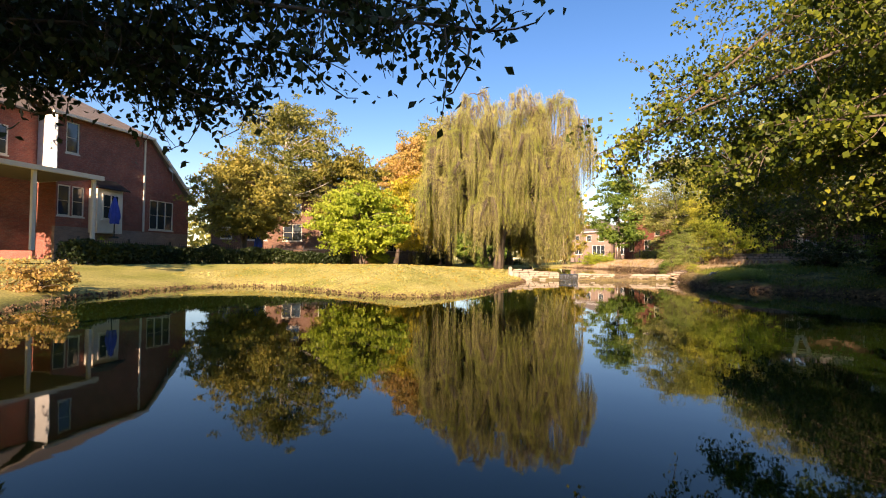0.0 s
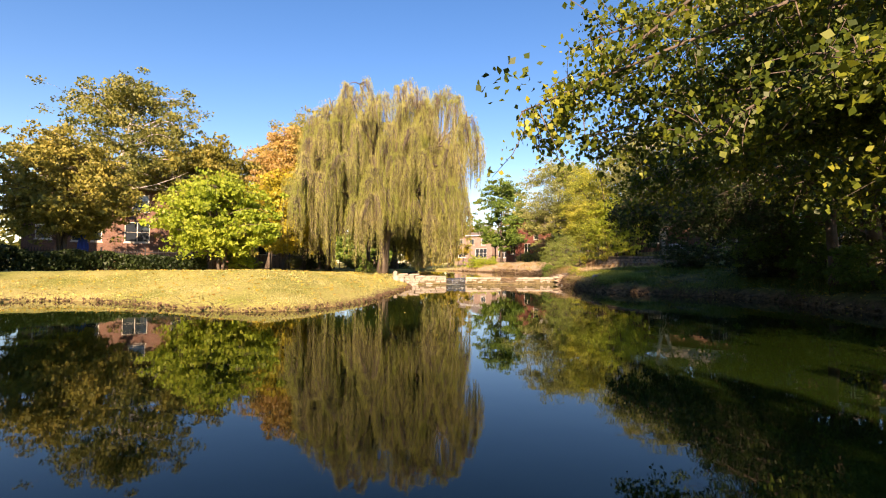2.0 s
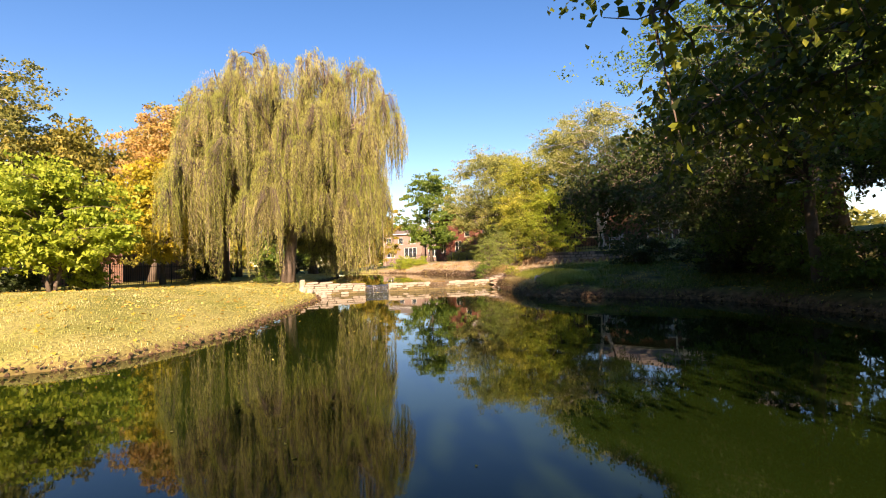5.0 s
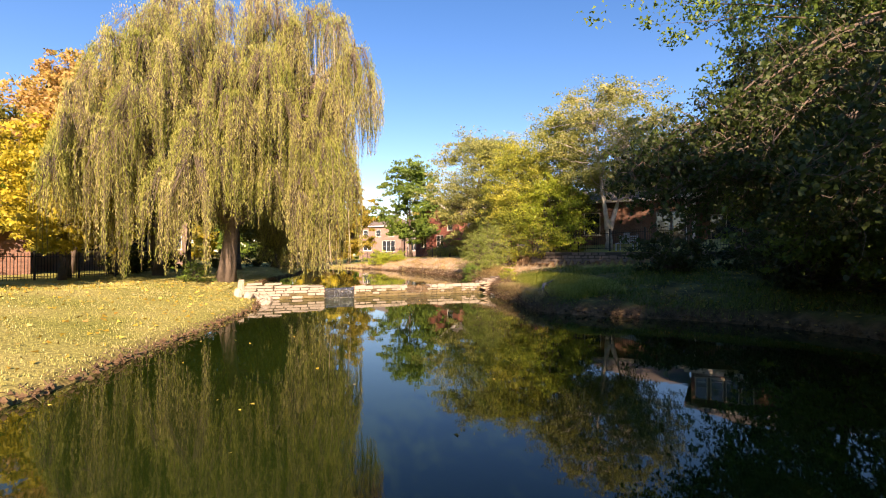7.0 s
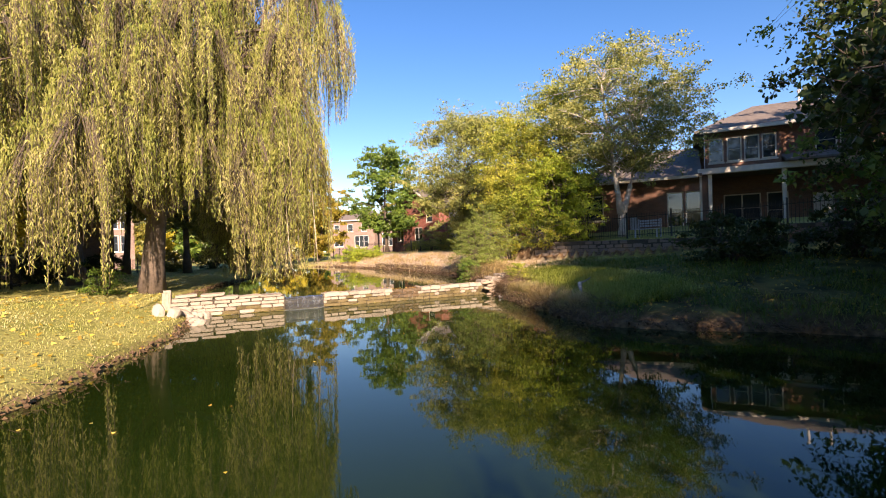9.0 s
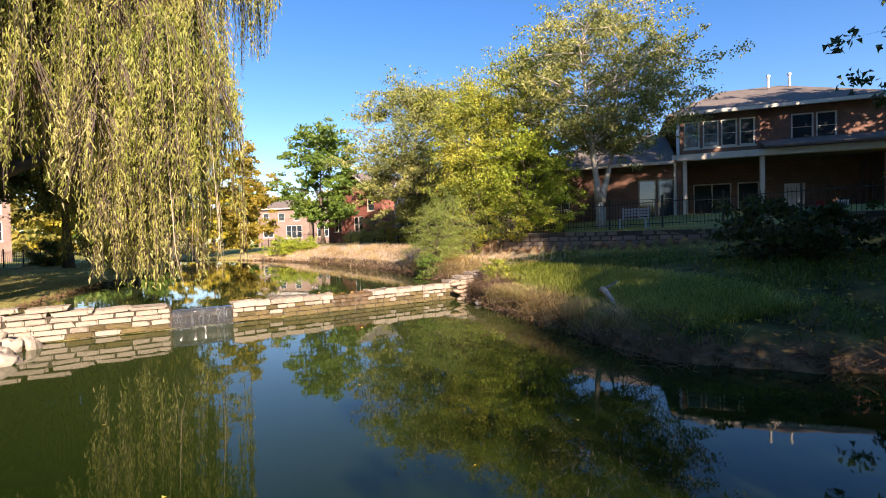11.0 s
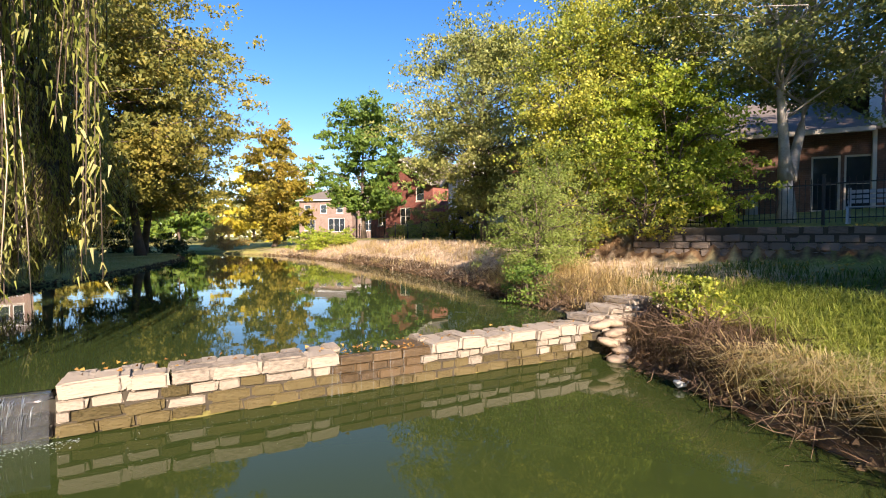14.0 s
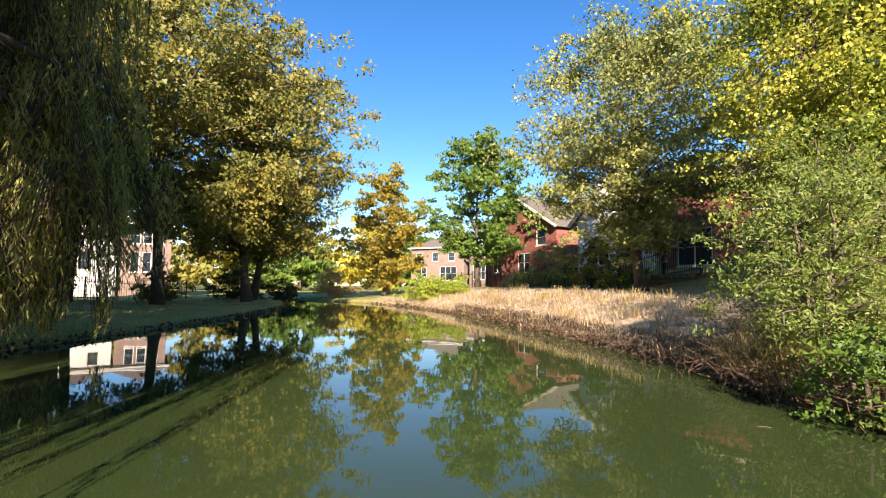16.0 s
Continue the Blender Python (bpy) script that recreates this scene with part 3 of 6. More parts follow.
def bough_tree(name, x, y, height, leaf, label, tips, seed, trunk_r=0.22, size=0.09, twigs=26, per=9, spread=0.42, slim=0.34):
    """A tree whose long boughs arch out over the water to given ends, with leafy sprays along their outer halves."""
    rng = np.random.default_rng(seed)
    base = Vector((x, y, gz(x, y) - 0.05))
    root = thing(name, Matrix.Translation(base), label, "tree")
    trunk = curve_points((0, 0, -0.1), (0.3, 0.2, height), 0.05, rng, 9)
    limbs, P = [], []
    for tip in tips:
        end = Vector(tip) - base
        start = trunk[int(rng.integers(4, 9))]
        ln = (end - start).length
        limb = curve_points(start, end, 0.05, rng, 10, sag=0.09 * ln)
        limbs.append((limb, [0.0055 * ln * (1 - 0.92 * i / 9) + 0.004 for i in range(10)], 6))
        for k in range(twigs):
            t = 1 - 0.5 * (k / twigs) ** 1.3
            f = min(t, 0.999) * 9
            p = limb[int(f)].lerp(limb[int(f) + 1], f - int(f))
            q = p + Vector(rng.normal(0, 1, 3)) * spread * (1.25 - 0.6 * t) * Vector((1, 1, 0.6)).length / 1.6 + Vector((0, 0, -0.08))
            limbs.append((curve_points(p, q, 0.12, rng, 4), [0.009, 0.007, 0.005, 0.003], 3))
            for i in range(per):
                u = rng.uniform(0.25, 1.12)
                P.append(p.lerp(q, u) + Vector(rng.normal(0, 0.065, 3)))
    add_mesh("trunk", tubes_mesh("trunk", [(trunk, [trunk_r * (1.4 if i == 0 else 1) * (1 - 0.07 * i) for i in range(9)], 10)], M_BARK), root)
    tagged(add_mesh("branchwork", tubes_mesh("branchwork", limbs, M_BARK), root), kind="stuff")
    add_mesh("crown", leaves_mesh("crown", P, size, rng, leaf, droop=0.9, slim=slim, corners=4), root)
    return root


willow(-6.1, 0.3, "tall weeping willow turning yellow beside the dam")
# left lawn and behind it
tree("maple_tree", -12.4, -9.1, 4.9, 2.9, 1.2, L_LIME, M_BARK, "small round lime-green tree on the lawn", seed=1, count=26000, size=0.16, trunk_r=0.09, stems=3, clump=0.5)
tree("ash_tree", -13.6, 0.0, 7.6, 2.7, 1.6, L_GOLD, M_BARK, "golden yellow autumn tree by the garden fence", seed=2, count=26000, size=0.16, trunk_r=0.13, clump=0.55)
tree("ash_tree", -14.6, 1.6, 11.2, 2.2, 6.0, L_ORANGE, M_BARK, "slender tree with thin orange crown", seed=3, count=12000, size=0.16, trunk_r=0.13, clump=0.6)
tree("elm_tree", -28.6, 1.6, 16.0, 5.4, 6.0, L_OLIVE, M_PALEBARK, "tall grey-green tree behind the houses", seed=4, count=34000, size=0.2, trunk_r=0.4, clump=0.9, gaps=0.35)
tree("oak_tree", -23.5, 5.0, 11.5, 3.8, 2.5, L_BRONZE, M_BARK, "bronze-green tree behind the garden fence", seed=5, count=24000, size=0.22, trunk_r=0.25, clump=0.8)
tree("oak_tree", -20.0, 8.5, 11.0, 3.6, 2.5, L_BRONZE, M_BARK, "bronze-green tree behind the garden fence", seed=6, count=24000, size=0.22, trunk_r=0.25, clump=0.8)
tree("cedar_elm", -23.0, -9.0, 8.0, 3.5, 2.4, L_BRONZE, M_BARK, "spreading bronze-gold tree beside the brick house", seed=7, count=34000, size=0.17, trunk_r=0.16, stems=3, clump=0.6)
# overhanging oak at the start and the big trees on the shaded bank
br = np.random.default_rng(55)
OAK_ENDS = [(4.4, -32.6, 2.75), (4.1, -32.5, 2.95), (3.75, -32.6, 2.95), (3.5, -32.7, 3.05), (3.0, -32.5, 2.85), (2.75, -32.7, 3.1), (2.3, -32.45, 2.6), (2.2, -32.8, 2.8)]
OAK_ENDS += [(br.uniform(-0.6, 2.9), br.uniform(-33.8, -32.5), br.uniform(2.6, 3.7)) for _ in range(24)]
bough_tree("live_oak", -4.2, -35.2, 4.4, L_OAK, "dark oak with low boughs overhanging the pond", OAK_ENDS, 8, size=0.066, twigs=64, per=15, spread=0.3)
PECAN_ENDS = [(4.45, -27.4, 3.1), (4.6, -26.9, 2.95), (5.2, -25.95, 3.15), (5.5, -25.3, 3.0), (5.65, -26.2, 3.6), (5.0, -26.45, 3.4), (6.5, -24.9, 3.5), (6.6, -25.5, 3.9), (6.3, -23.6, 2.8), (5.3, -26.9, 4.1)]
PECAN_ENDS += [(br.uniform(6.0, 9.8), br.uniform(-29.2, -22.2), br.uniform(2.5, 4.8)) for _ in range(26)]
bough_tree("pecan_tree", 15.8, -26.6, 4.6, L_SUNLEAF, "yellow-green boughs reaching low over the pond", PECAN_ENDS, 9, size=0.072, twigs=66, per=25, spread=0.4, slim=0.4)
tree("pecan_tree", 16.2, -25.0, 8.6, 4.8, 2.0, L_PECAN, M_BARK, "large green and yellow tree leaning over the pond", seed=9, count=80000, size=0.088, trunk_r=0.24, clump=0.5, shift=(-5.0, -0.8), gaps=0.2, boughs=100, slim=0.36)
tree("pecan_tree", 17.0, -16.6, 7.2, 3.6, 2.6, L_GREEN, M_BARK, "dark leafy tree on the shaded bank", seed=11, count=34000, size=0.12, trunk_r=0.18, clump=0.7, shift=(-0.2, -0.4))
tree("pecan_tree", 16.2, -8.4, 6.4, 3.0, 0.9, L_GREEN, M_BARK, "low dark green tree over the bushes", seed=20, count=20000, size=0.12, trunk_r=0.14, clump=0.6, shift=(-0.5, 0))
tree("pecan_tree", 19.6, -8.6, 14.5, 6.6, 5.2, L_GREEN, M_BARK, "tall dark green tree on the shaded bank", seed=10, count=70000, size=0.14, trunk_r=0.32, clump=0.75, gaps=0.15, shift=(-0.3, 0.0), slim=0.36)
# added mostly out of view, to throw shade on the patio house
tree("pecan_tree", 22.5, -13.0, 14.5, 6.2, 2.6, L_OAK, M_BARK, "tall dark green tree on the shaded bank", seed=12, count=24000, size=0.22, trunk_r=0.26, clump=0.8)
BANK_ENDS = [(7.8, -12.6, 3.3), (8.0, -12.6, 3.7), (8.3, -13.4, 3.6), (8.2, -13.2, 2.9), (8.6, -12.6, 3.4), (10.2, -12.0, 4.6), (10.6, -12.4, 4.0), (9.8, -12.8, 4.4)]
BANK_ENDS += [(br.uniform(11.8, 15.0), br.uniform(-17.5, -9.5), br.uniform(2.6, 8.6)) for _ in range(24)]
# more boughs, added to shade the bank and wall and darken the reflections
BANK_ENDS += [(br.uniform(8.8, 11.8), br.uniform(-16.5, -11.4), br.uniform(2.3, 3.5)) for _ in range(20)]
BANK_ENDS += [(br.uniform(7.6, 8.8), br.uniform(-13.2, -12.2), br.uniform(2.7, 3.6)) for _ in range(5)]
BANK_ENDS += [(br.uniform(11.5, 14.0), br.uniform(-9.5, -6.0), br.uniform(3.2, 8.0)) for _ in range(20)]
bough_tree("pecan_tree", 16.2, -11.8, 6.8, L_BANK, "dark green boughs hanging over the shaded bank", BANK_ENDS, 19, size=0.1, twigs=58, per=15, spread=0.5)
# right bank round the house
tree("cedar_elm", 15.1, 8.9, 10.4, 4.5, 3.9, L_CEDAR, M_PALEBARK, "pale forked trunk under an olive and gold crown", seed=13, count=56000, size=0.1, trunk_r=0.2, stems=2, clump=0.6, gaps=0.3, fork=1.5)
tree("hackberry_tree", 9.4, 11.4, 8.3, 2.2, 1.4, L_YELLOW, M_BARK, "bright yellow-green tree on the dry bank", seed=14, count=50000, size=0.08, trunk_r=0.16, clump=0.55)
tree("privet_bush", 11.6, 9.6, 5.0, 2.0, 0.5, L_LIME, M_BARK, "dense yellow-green bush by the iron fence", "bush", seed=15, count=16000, size=0.1, trunk_r=0.07, stems=4, clump=0.45)
tree("hackberry_tree", 12.7, 13.0, 10.0, 2.9, 2.0, L_MIX, M_BARK, "dark green tree on the dry bank", seed=16, count=46000, size=0.1, trunk_r=0.16, clump=0.55)
tree("elm_tree", 7.6, 18.8, 10.9, 3.9, 2.0, L_CEDAR, M_BARK, "tall olive-green tree before the grey house", seed=17, count=64000, size=0.115, trunk_r=0.2, clump=0.7, gaps=0.2)
tree("pear_tree", 0.2, 38.0, 12.5, 4.0, 2.0, L_GREEN, M_BARK, "fresh green tree at the far bank", seed=18, count=16000, size=0.26, trunk_r=0.2, clump=0.8)
tree("cypress_tree", -8.6, 42.0, 11.5, 3.3, 1.0, L_RUSTGOLD, M_BARK, "yellow cypress at the head of the pond", seed=19, count=14000, size=0.26, trunk_r=0.2, clump=0.7)
# left bank of the upper pond
for i, (x, y, h, r, c) in enumerate(((-12.2, 25.4, 16.0, 6.2, 2.6), (-14.6, 21.4, 18, 6.4, 3.6), (-18.7, 20.3, 18, 6.0, 4.6), (-14.2, 29.5, 15, 5.2, 2.6), (-17.0, 13.0, 16, 5.4, 4.6), (-13.0, 6.5, 13, 4.6, 4.0))):
    tree("cedar_elm", x, y, h, r, c, L_BRONZE if i % 2 == 0 else L_OLIVE, M_BARK, "tall bronze and green tree on the lawn", seed=30 + i, count=40000, size=0.18, trunk_r=0.24, clump=0.85, group="trees on the far lawn")
# shade trees added beside and behind the start, mostly out of view, and far woods
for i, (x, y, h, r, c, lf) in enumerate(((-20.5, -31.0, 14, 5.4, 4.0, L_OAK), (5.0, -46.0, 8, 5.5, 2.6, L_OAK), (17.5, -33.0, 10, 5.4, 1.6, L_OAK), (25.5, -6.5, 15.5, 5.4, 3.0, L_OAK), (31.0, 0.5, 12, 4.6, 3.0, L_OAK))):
    tree("oak_tree", x, y, h, r, c, lf, M_BARK, "broad dark oak added to shade the bank", seed=40 + i, count=24000 if i < 3 else 16000, size=0.3, trunk_r=0.3, clump=1.1, group="shade trees")
fw = np.random.default_rng(12)
wa = fw.uniform(0, 2 * math.pi, 26000)
wd = fw.uniform(128, 150, 26000)
wh = np.array([9.5 + 3.5 * noise.noise(Vector((math.cos(a) * 9, math.sin(a) * 9, 0))) for a in wa])
wp = np.stack([2 + np.sin(wa) * wd, 5 + np.cos(wa) * wd, 2.0 + wh * fw.uniform(0, 1, 26000) ** 0.7], 1)
tagged(new("far_woods", leaves_mesh("far_woods", wp, 1.7, fw, L_OLIVE)), "hazy belt of distant olive-green woods", "woods", kind="stuff")
for i in range(30):
    w = radians(-62 + i * 3.7 + fw.normal(0, 1))
    d = fw.uniform(78, 125)
    h = fw.uniform(9, 15)
    tree("far_tree", 2 + math.sin(w) * d, 5 + math.cos(w) * d, h, h * 0.42, 0.8, (L_OLIVE, L_BRONZE, L_GREEN, L_GOLD)[int(fw.integers(4))], M_BARK, "distant autumn tree behind the houses", seed=100 + i, count=2600, size=0.75, trunk_r=0.25, clump=1.6, group="far trees")

# ---- dam ----
E_U, E_V = Vector((0.921, 0.390, 0)), Vector((0.390, -0.921, 0))


def du(u, v=0.0, z=0.0):
    return E_U * u + E_V * v + Vector((0, 0, z * 1.06))


DAM_M = Matrix((( E_U.x, -E_V.x, 0, 0), (E_U.y, -E_V.y, 0, 0), (0, 0, 1.06, 0), (0, 0, 0, 1)))


def stone_mesh(name, seed, material, rough=0.028):
    """A unit block with worn edges and an uneven face."""
    rng = np.random.default_rng(seed)
    bm = bmesh.new()
    bmesh.ops.create_cube(bm, size=1)
    bmesh.ops.bevel(bm, geom=bm.edges[:], offset=0.1, segments=2, affect="EDGES")
    for v in bm.verts:
        v.co += Vector(rng.normal(0, rough, 3)) * 0.6
    me = bpy.data.meshes.new(name)
    bm.to_mesh(me)
    bm.free()
    me.materials.append(material)
    return me


STONES = [stone_mesh("stone", i, M_STONE, 0.042) for i in range(5)]
WET = [stone_mesh("stone", i, M_WETSTONE) for i in range(5, 10)]
POUR = [stone_mesh("stone", i, M_FALLSTONE) for i in range(13, 16)]
RUST = [stone_mesh("stone", i, M_RUST, 0.02) for i in range(10, 13)]


def block(name, me, parent, u0, u1, v0, v1, z0, z1, rng, twist=1.5):
    ob = new(name, me)
    ob.parent = parent
    c = Vector(((u0 + u1) / 2, -(v0 + v1) / 2, (z0 + z1) / 2))
    r = Euler([radians(rng.normal(0, twist)) for _ in range(3)])
    ob.matrix_basis = Matrix.LocRotScale(c, r, (u1 - u0, abs(v1 - v0), z1 - z0))
    return ob


def build_dam():
    rng = np.random.default_rng(3)
    dam = thing("dam", DAM_M, "low limestone block dam with pale capstones, wet and mossy below", "dam")
    core = boxes(((-4.7, -0.16, -0.9), (-1.32, 0.28, 0.5)), ((-1.32, -0.13, -0.9), (0, 0.28, 0.33)), ((0, -0.16, -0.9), (6.6, 0.28, 0.36)), ((6.6, -0.16, -0.9), (8.2, 0.4, 0.55)))
    part("core", core, M_MORTAR, dam)
    z_of = [-0.12, 0.0, 0.113, 0.226, 0.335]
    # courses: broad mixed blocks on one half, small pale ones over wet ones on the other, a wet brown dip between
    for k in range(4):
        u = -0.02 if k % 2 else -0.14
        while u < 6.6:
            near = u < 2.5
            w = rng.uniform(*(((0.22, 0.4), (0.2, 0.36), (0.24, 0.42), (0.18, 0.32))[k] if near else ((0.2, 0.34), (0.2, 0.36), (0.2, 0.34), (0.17, 0.29))[k]))
            if u + w > 6.62:
                w = 6.62 - u
            mid = u + w / 2
            if w > 0.06:
                dip = 2.5 < mid < 3.75
                chance = (0.0, 0.06, 0.45, 0.62)[k] if near else (0.0, 0.04, 0.16, 0.93)[k]
                me = RUST[rng.integers(3)] if dip and k > 1 else (STONES if not dip and rng.random() < chance else WET)[rng.integers(5)]
                rise = 0.008 * math.sin(mid * 2.3 + k)
                block("stone", me, dam, max(u, 0) + 0.005, u + w - 0.008, -0.05, 0.205 + rng.uniform(-0.025, 0.028), z_of[k] + 0.006 + rise, z_of[k + 1] - 0.007 + rise + rng.uniform(-0.006, 0.004), rng, 1.8)
            u += w
    # capstones
    u = 0.0
    while u < 6.55:
        w = rng.uniform(0.34, 0.62) if u < 2.4 else rng.uniform(0.3, 0.52)
        mid = u + w / 2
        if 2.5 < mid < 3.75:
            w = min(w, 0.4)
            block("stone", RUST[rng.integers(3)], dam, u - 0.03, u + w + 0.03, -0.34, 0.225 + rng.uniform(-0.015, 0.015), 0.32, 0.424 + rng.uniform(-0.005, 0.005), rng, 0.4)
        else:
            v1 = 0.25 + rng.uniform(-0.03, 0.035)
            block("capstone", STONES[rng.integers(5)], dam, u + 0.002, u + w - 0.004, -0.05 + rng.uniform(-0.04, 0.03), v1, 0.334, 0.478 + rng.uniform(-0.016, 0.02), rng, 1.6)
            o = rng.uniform(-0.14, 0.14)
            cut = rng.uniform(0.35, 0.65)
            for a, b in ((0, cut), (cut, 1)):
                block("capstone", STONES[rng.integers(5)], dam, max(u + o + w * a, 0), u + o + w * b - 0.006, -0.33 + rng.uniform(-0.08, 0.05), -0.045, 0.33, 0.458 + rng.uniform(-0.02, 0.015), rng, 1.3)
        u += w
    # stepped slabs at the bank
    for k, (u0, z0, z1, v1) in enumerate(((6.5, 0.335, 0.47, 0.24), (6.55, 0.47, 0.575, 0.22), (7.0, 0.575, 0.675, 0.2), (7.5, 0.675, 0.77, 0.18))):
        u = u0
        while u < 8.15:
            w = rng.uniform(0.24, 0.42)
            block("capstone", STONES[rng.integers(5)], dam, u, u + w - 0.01, -0.32 - 0.04 * k, v1 + rng.uniform(-0.03, 0.02), z0, z1, rng, 1.5)
            u += w
    for k in range(3):
        u = 6.62
        while u < 8.1:
            w = rng.uniform(0.2, 0.34)
            block("stone", WET[rng.integers(5)], dam, u, u + w - 0.01, -0.05, 0.2, z_of[k], z_of[k + 1] - 0.005, rng)
            u += w
    # flat slabs left of the spill, rising to an upright end stone
    for k in range(5):
        z0, z1 = -0.1 + 0.115 * k, 0.005 + 0.115 * k
        u = -4.75
        while u < -1.34:
            w = min(rng.uniform(0.26, 0.6), -1.33 - u)
            if w > 0.08:
                me = (STONES if (k >= 3 or rng.random() < 0.4) else WET)[rng.integers(5)]
                block("stone", me, dam, u, u + w - 0.012, -0.08, 0.2 + rng.uniform(-0.02, 0.025), z0, z1, rng)
            u += w
    for u0, u1, z0, z1 in ((-4.7, -4.2, 0.475, 0.6), (-4.2, -3.55, 0.475, 0.58), (-3.5, -2.8, 0.475, 0.575), (-2.75, -2.1, 0.475, 0.56), (-4.6, -4.0, 0.6, 0.7), (-3.9, -3.2, 0.58, 0.68), (-2.1, -1.4, 0.475, 0.545)):
        block("capstone", STONES[rng.integers(5)], dam, u0, u1, -0.3, 0.2 + rng.uniform(-0.03, 0.03), z0, z1, rng, 1.6)
    block("capstone", STONES[2], dam, -4.98, -4.72, -0.25, 0.2, -0.1, 0.86, rng, 2)
    # the spill
    for k in range(3):
        u = -1.33
        while u < -0.02:
            w = min(rng.uniform(0.2, 0.36), -0.02 - u)
            block("stone", POUR[rng.integers(3)], dam, u, u + w - 0.008, -0.05, 0.17, z_of[k], z_of[k + 1] - 0.004, rng)
            u += w
    block("sill", POUR[1], dam, -1.35, -0.02, -0.4, 0.2, 0.335, 0.405, rng, 0)
    return dam


def water_white(name="falling_water", clear=0.55, rough=0.15):
    m = bpy.data.materials.new(name)
    m.use_nodes = True
    b = m.node_tree.nodes["Principled BSDF"]
    b.inputs["Base Color"].default_value = (0.6, 0.66, 0.7, 1)
    b.inputs["Roughness"].default_value = rough
    b.inputs["Transmission Weight"].default_value = clear
    b.inputs["IOR"].default_value = 1.33
    return m


M_FALL = water_white()
M_FILM = water_white("water_film", 0.95, 0.06)


def build_fall():
    rng = np.random.default_rng(9)
    fall = thing("waterfall", DAM_M, "thin white water spilling over a dip in the dam", "waterfall")
    V, Fc = [], []
    cols = 56
    for r, (v, z) in enumerate(((-0.42, 0.418), (-0.1, 0.417), (0.17, 0.415), (0.222, 0.4), (0.24, 0.34), (0.252, 0.25), (0.262, 0.16), (0.27, 0.07), (0.278, -0.02))):
        for c in range(cols + 1):
            u = -1.31 + 1.28 * c / cols
            ridge = 0.016 * noise.noise(Vector((u * 14, z * 1.5, 0))) + 0.01 * noise.noise(Vector((u * 45, z * 4, 3)))
            V.append((u, -(v + (ridge if r > 2 else 0)), z + (0.25 * ridge if r < 3 else 0)))
    for r in range(8):
        for c in range(cols):
            a = r * (cols + 1) + c
            Fc.append((a, a + 1, a + cols + 2, a + cols + 1))
    film = mesh_of("film", V, Fc, M_FILM)
    film.shade_smooth()
    add_mesh("film", film, fall, "clear film of water running over dark wet stone")
    V, Fc = [], []
    tops = rng.uniform(-1.26, -0.08, 17)
    for i in range(70):
        # most are short white bits that stand for sparkles on the wet wall
        glint = i > 8
        u = float(np.clip(rng.choice(tops) + rng.normal(0, 0.035), -1.29, -0.05))
        w = rng.uniform(0.0008, 0.004) if glint else rng.uniform(0.0006, 0.0016)
        reach = rng.uniform(0.07, 0.11)
        o = len(V)
        top = rng.uniform(0.2, 0.41) if glint else 0.415
        end = top - rng.uniform(0.03, 0.16) if glint else rng.uniform(-0.02, 0.06)
        for i in range(6):
            t = i / 5
            y = -(0.19 + reach * math.sqrt(t))
            z = top + (end - top) * t ** 1.5
            ww = w * (1 - 0.6 * t + 0.9 * rng.random() * (1 - t * 0.5))
            V += [(u - ww, y, z), (u, y - 0.008, z), (u + ww, y, z)]
        for i in range(5):
            a = o + i * 3
            Fc += [(a, a + 1, a + 4, a + 3), (a + 1, a + 2, a + 5, a + 4)]
    tagged(add_mesh("strands", mesh_of("strands", V, Fc, M_FALL), fall), kind="stuff")
    V, Fc = [], []
    for i in range(800):
        u, v = (rng.uniform(-1.45, 0.2), 0.27 + abs(rng.normal(0, 0.1)) * (1 + 0.8 * math.sin(i))) if i < 500 else (rng.normal(2.4, 1.1), 0.3 + abs(rng.normal(0, 0.5)))
        r, o = rng.uniform(0.003, 0.01) if i < 500 else rng.uniform(0.002, 0.006), len(V)
        z = 0.004
        V += [(u - r, -v, z), (u, -v - r, z), (u + r, -v, z), (u, -v + r, z), (u, -v, z + r * 0.3)]
        Fc += [(o, o + 1, o + 4), (o + 1, o + 2, o + 4), (o + 2, o + 3, o + 4), (o + 3, o, o + 4)]
    tagged(add_mesh("foam", mesh_of("foam", V, Fc, M_FALL), fall), kind="stuff")
    # trickles over the low middle stretch
    drip = thing("trickle", DAM_M, "thin trickles over the wet brown middle of the dam", "water")
    V, Fc = [], []
    for _ in range(14):
        u, w, o = rng.uniform(2.5, 3.8), rng.uniform(0.0004, 0.001), len(V)
        for i in range(5):
            z = 0.42 - 0.42 * i / 4
            V += [(u - w, -0.245, z), (u + w, -0.245, z)]
            u += rng.normal(0, 0.008)
        for i in range(4):
            a = o + 2 * i
            Fc.append((a, a + 1, a + 3, a + 2))
    tagged(add_mesh("drops", mesh_of("drops", V, Fc, M_FALL), drip), kind="stuff")


def rock_mesh(seed, material, name="rock"):
    rng = np.random.default_rng(seed)
    bm = bmesh.new()
    bmesh.ops.create_icosphere(bm, subdivisions=2, radius=0.5)
    planes = rng.normal(size=(7, 3))
    planes /= np.linalg.norm(planes, axis=1)[:, None]
    lim = rng.uniform(0.24, 0.42, 7)
    for v in bm.verts:
        for n, l in zip(planes, lim):
            d = v.co.dot(Vector(n))
            if d > l:
                v.co -= Vector(n) * (d - l)
        v.co += Vector(rng.normal(0, 0.012, 3))
    me = bpy.data.meshes.new(name)
    bm.to_mesh(me)
    bm.free()
    me.materials.append(material)
    return me


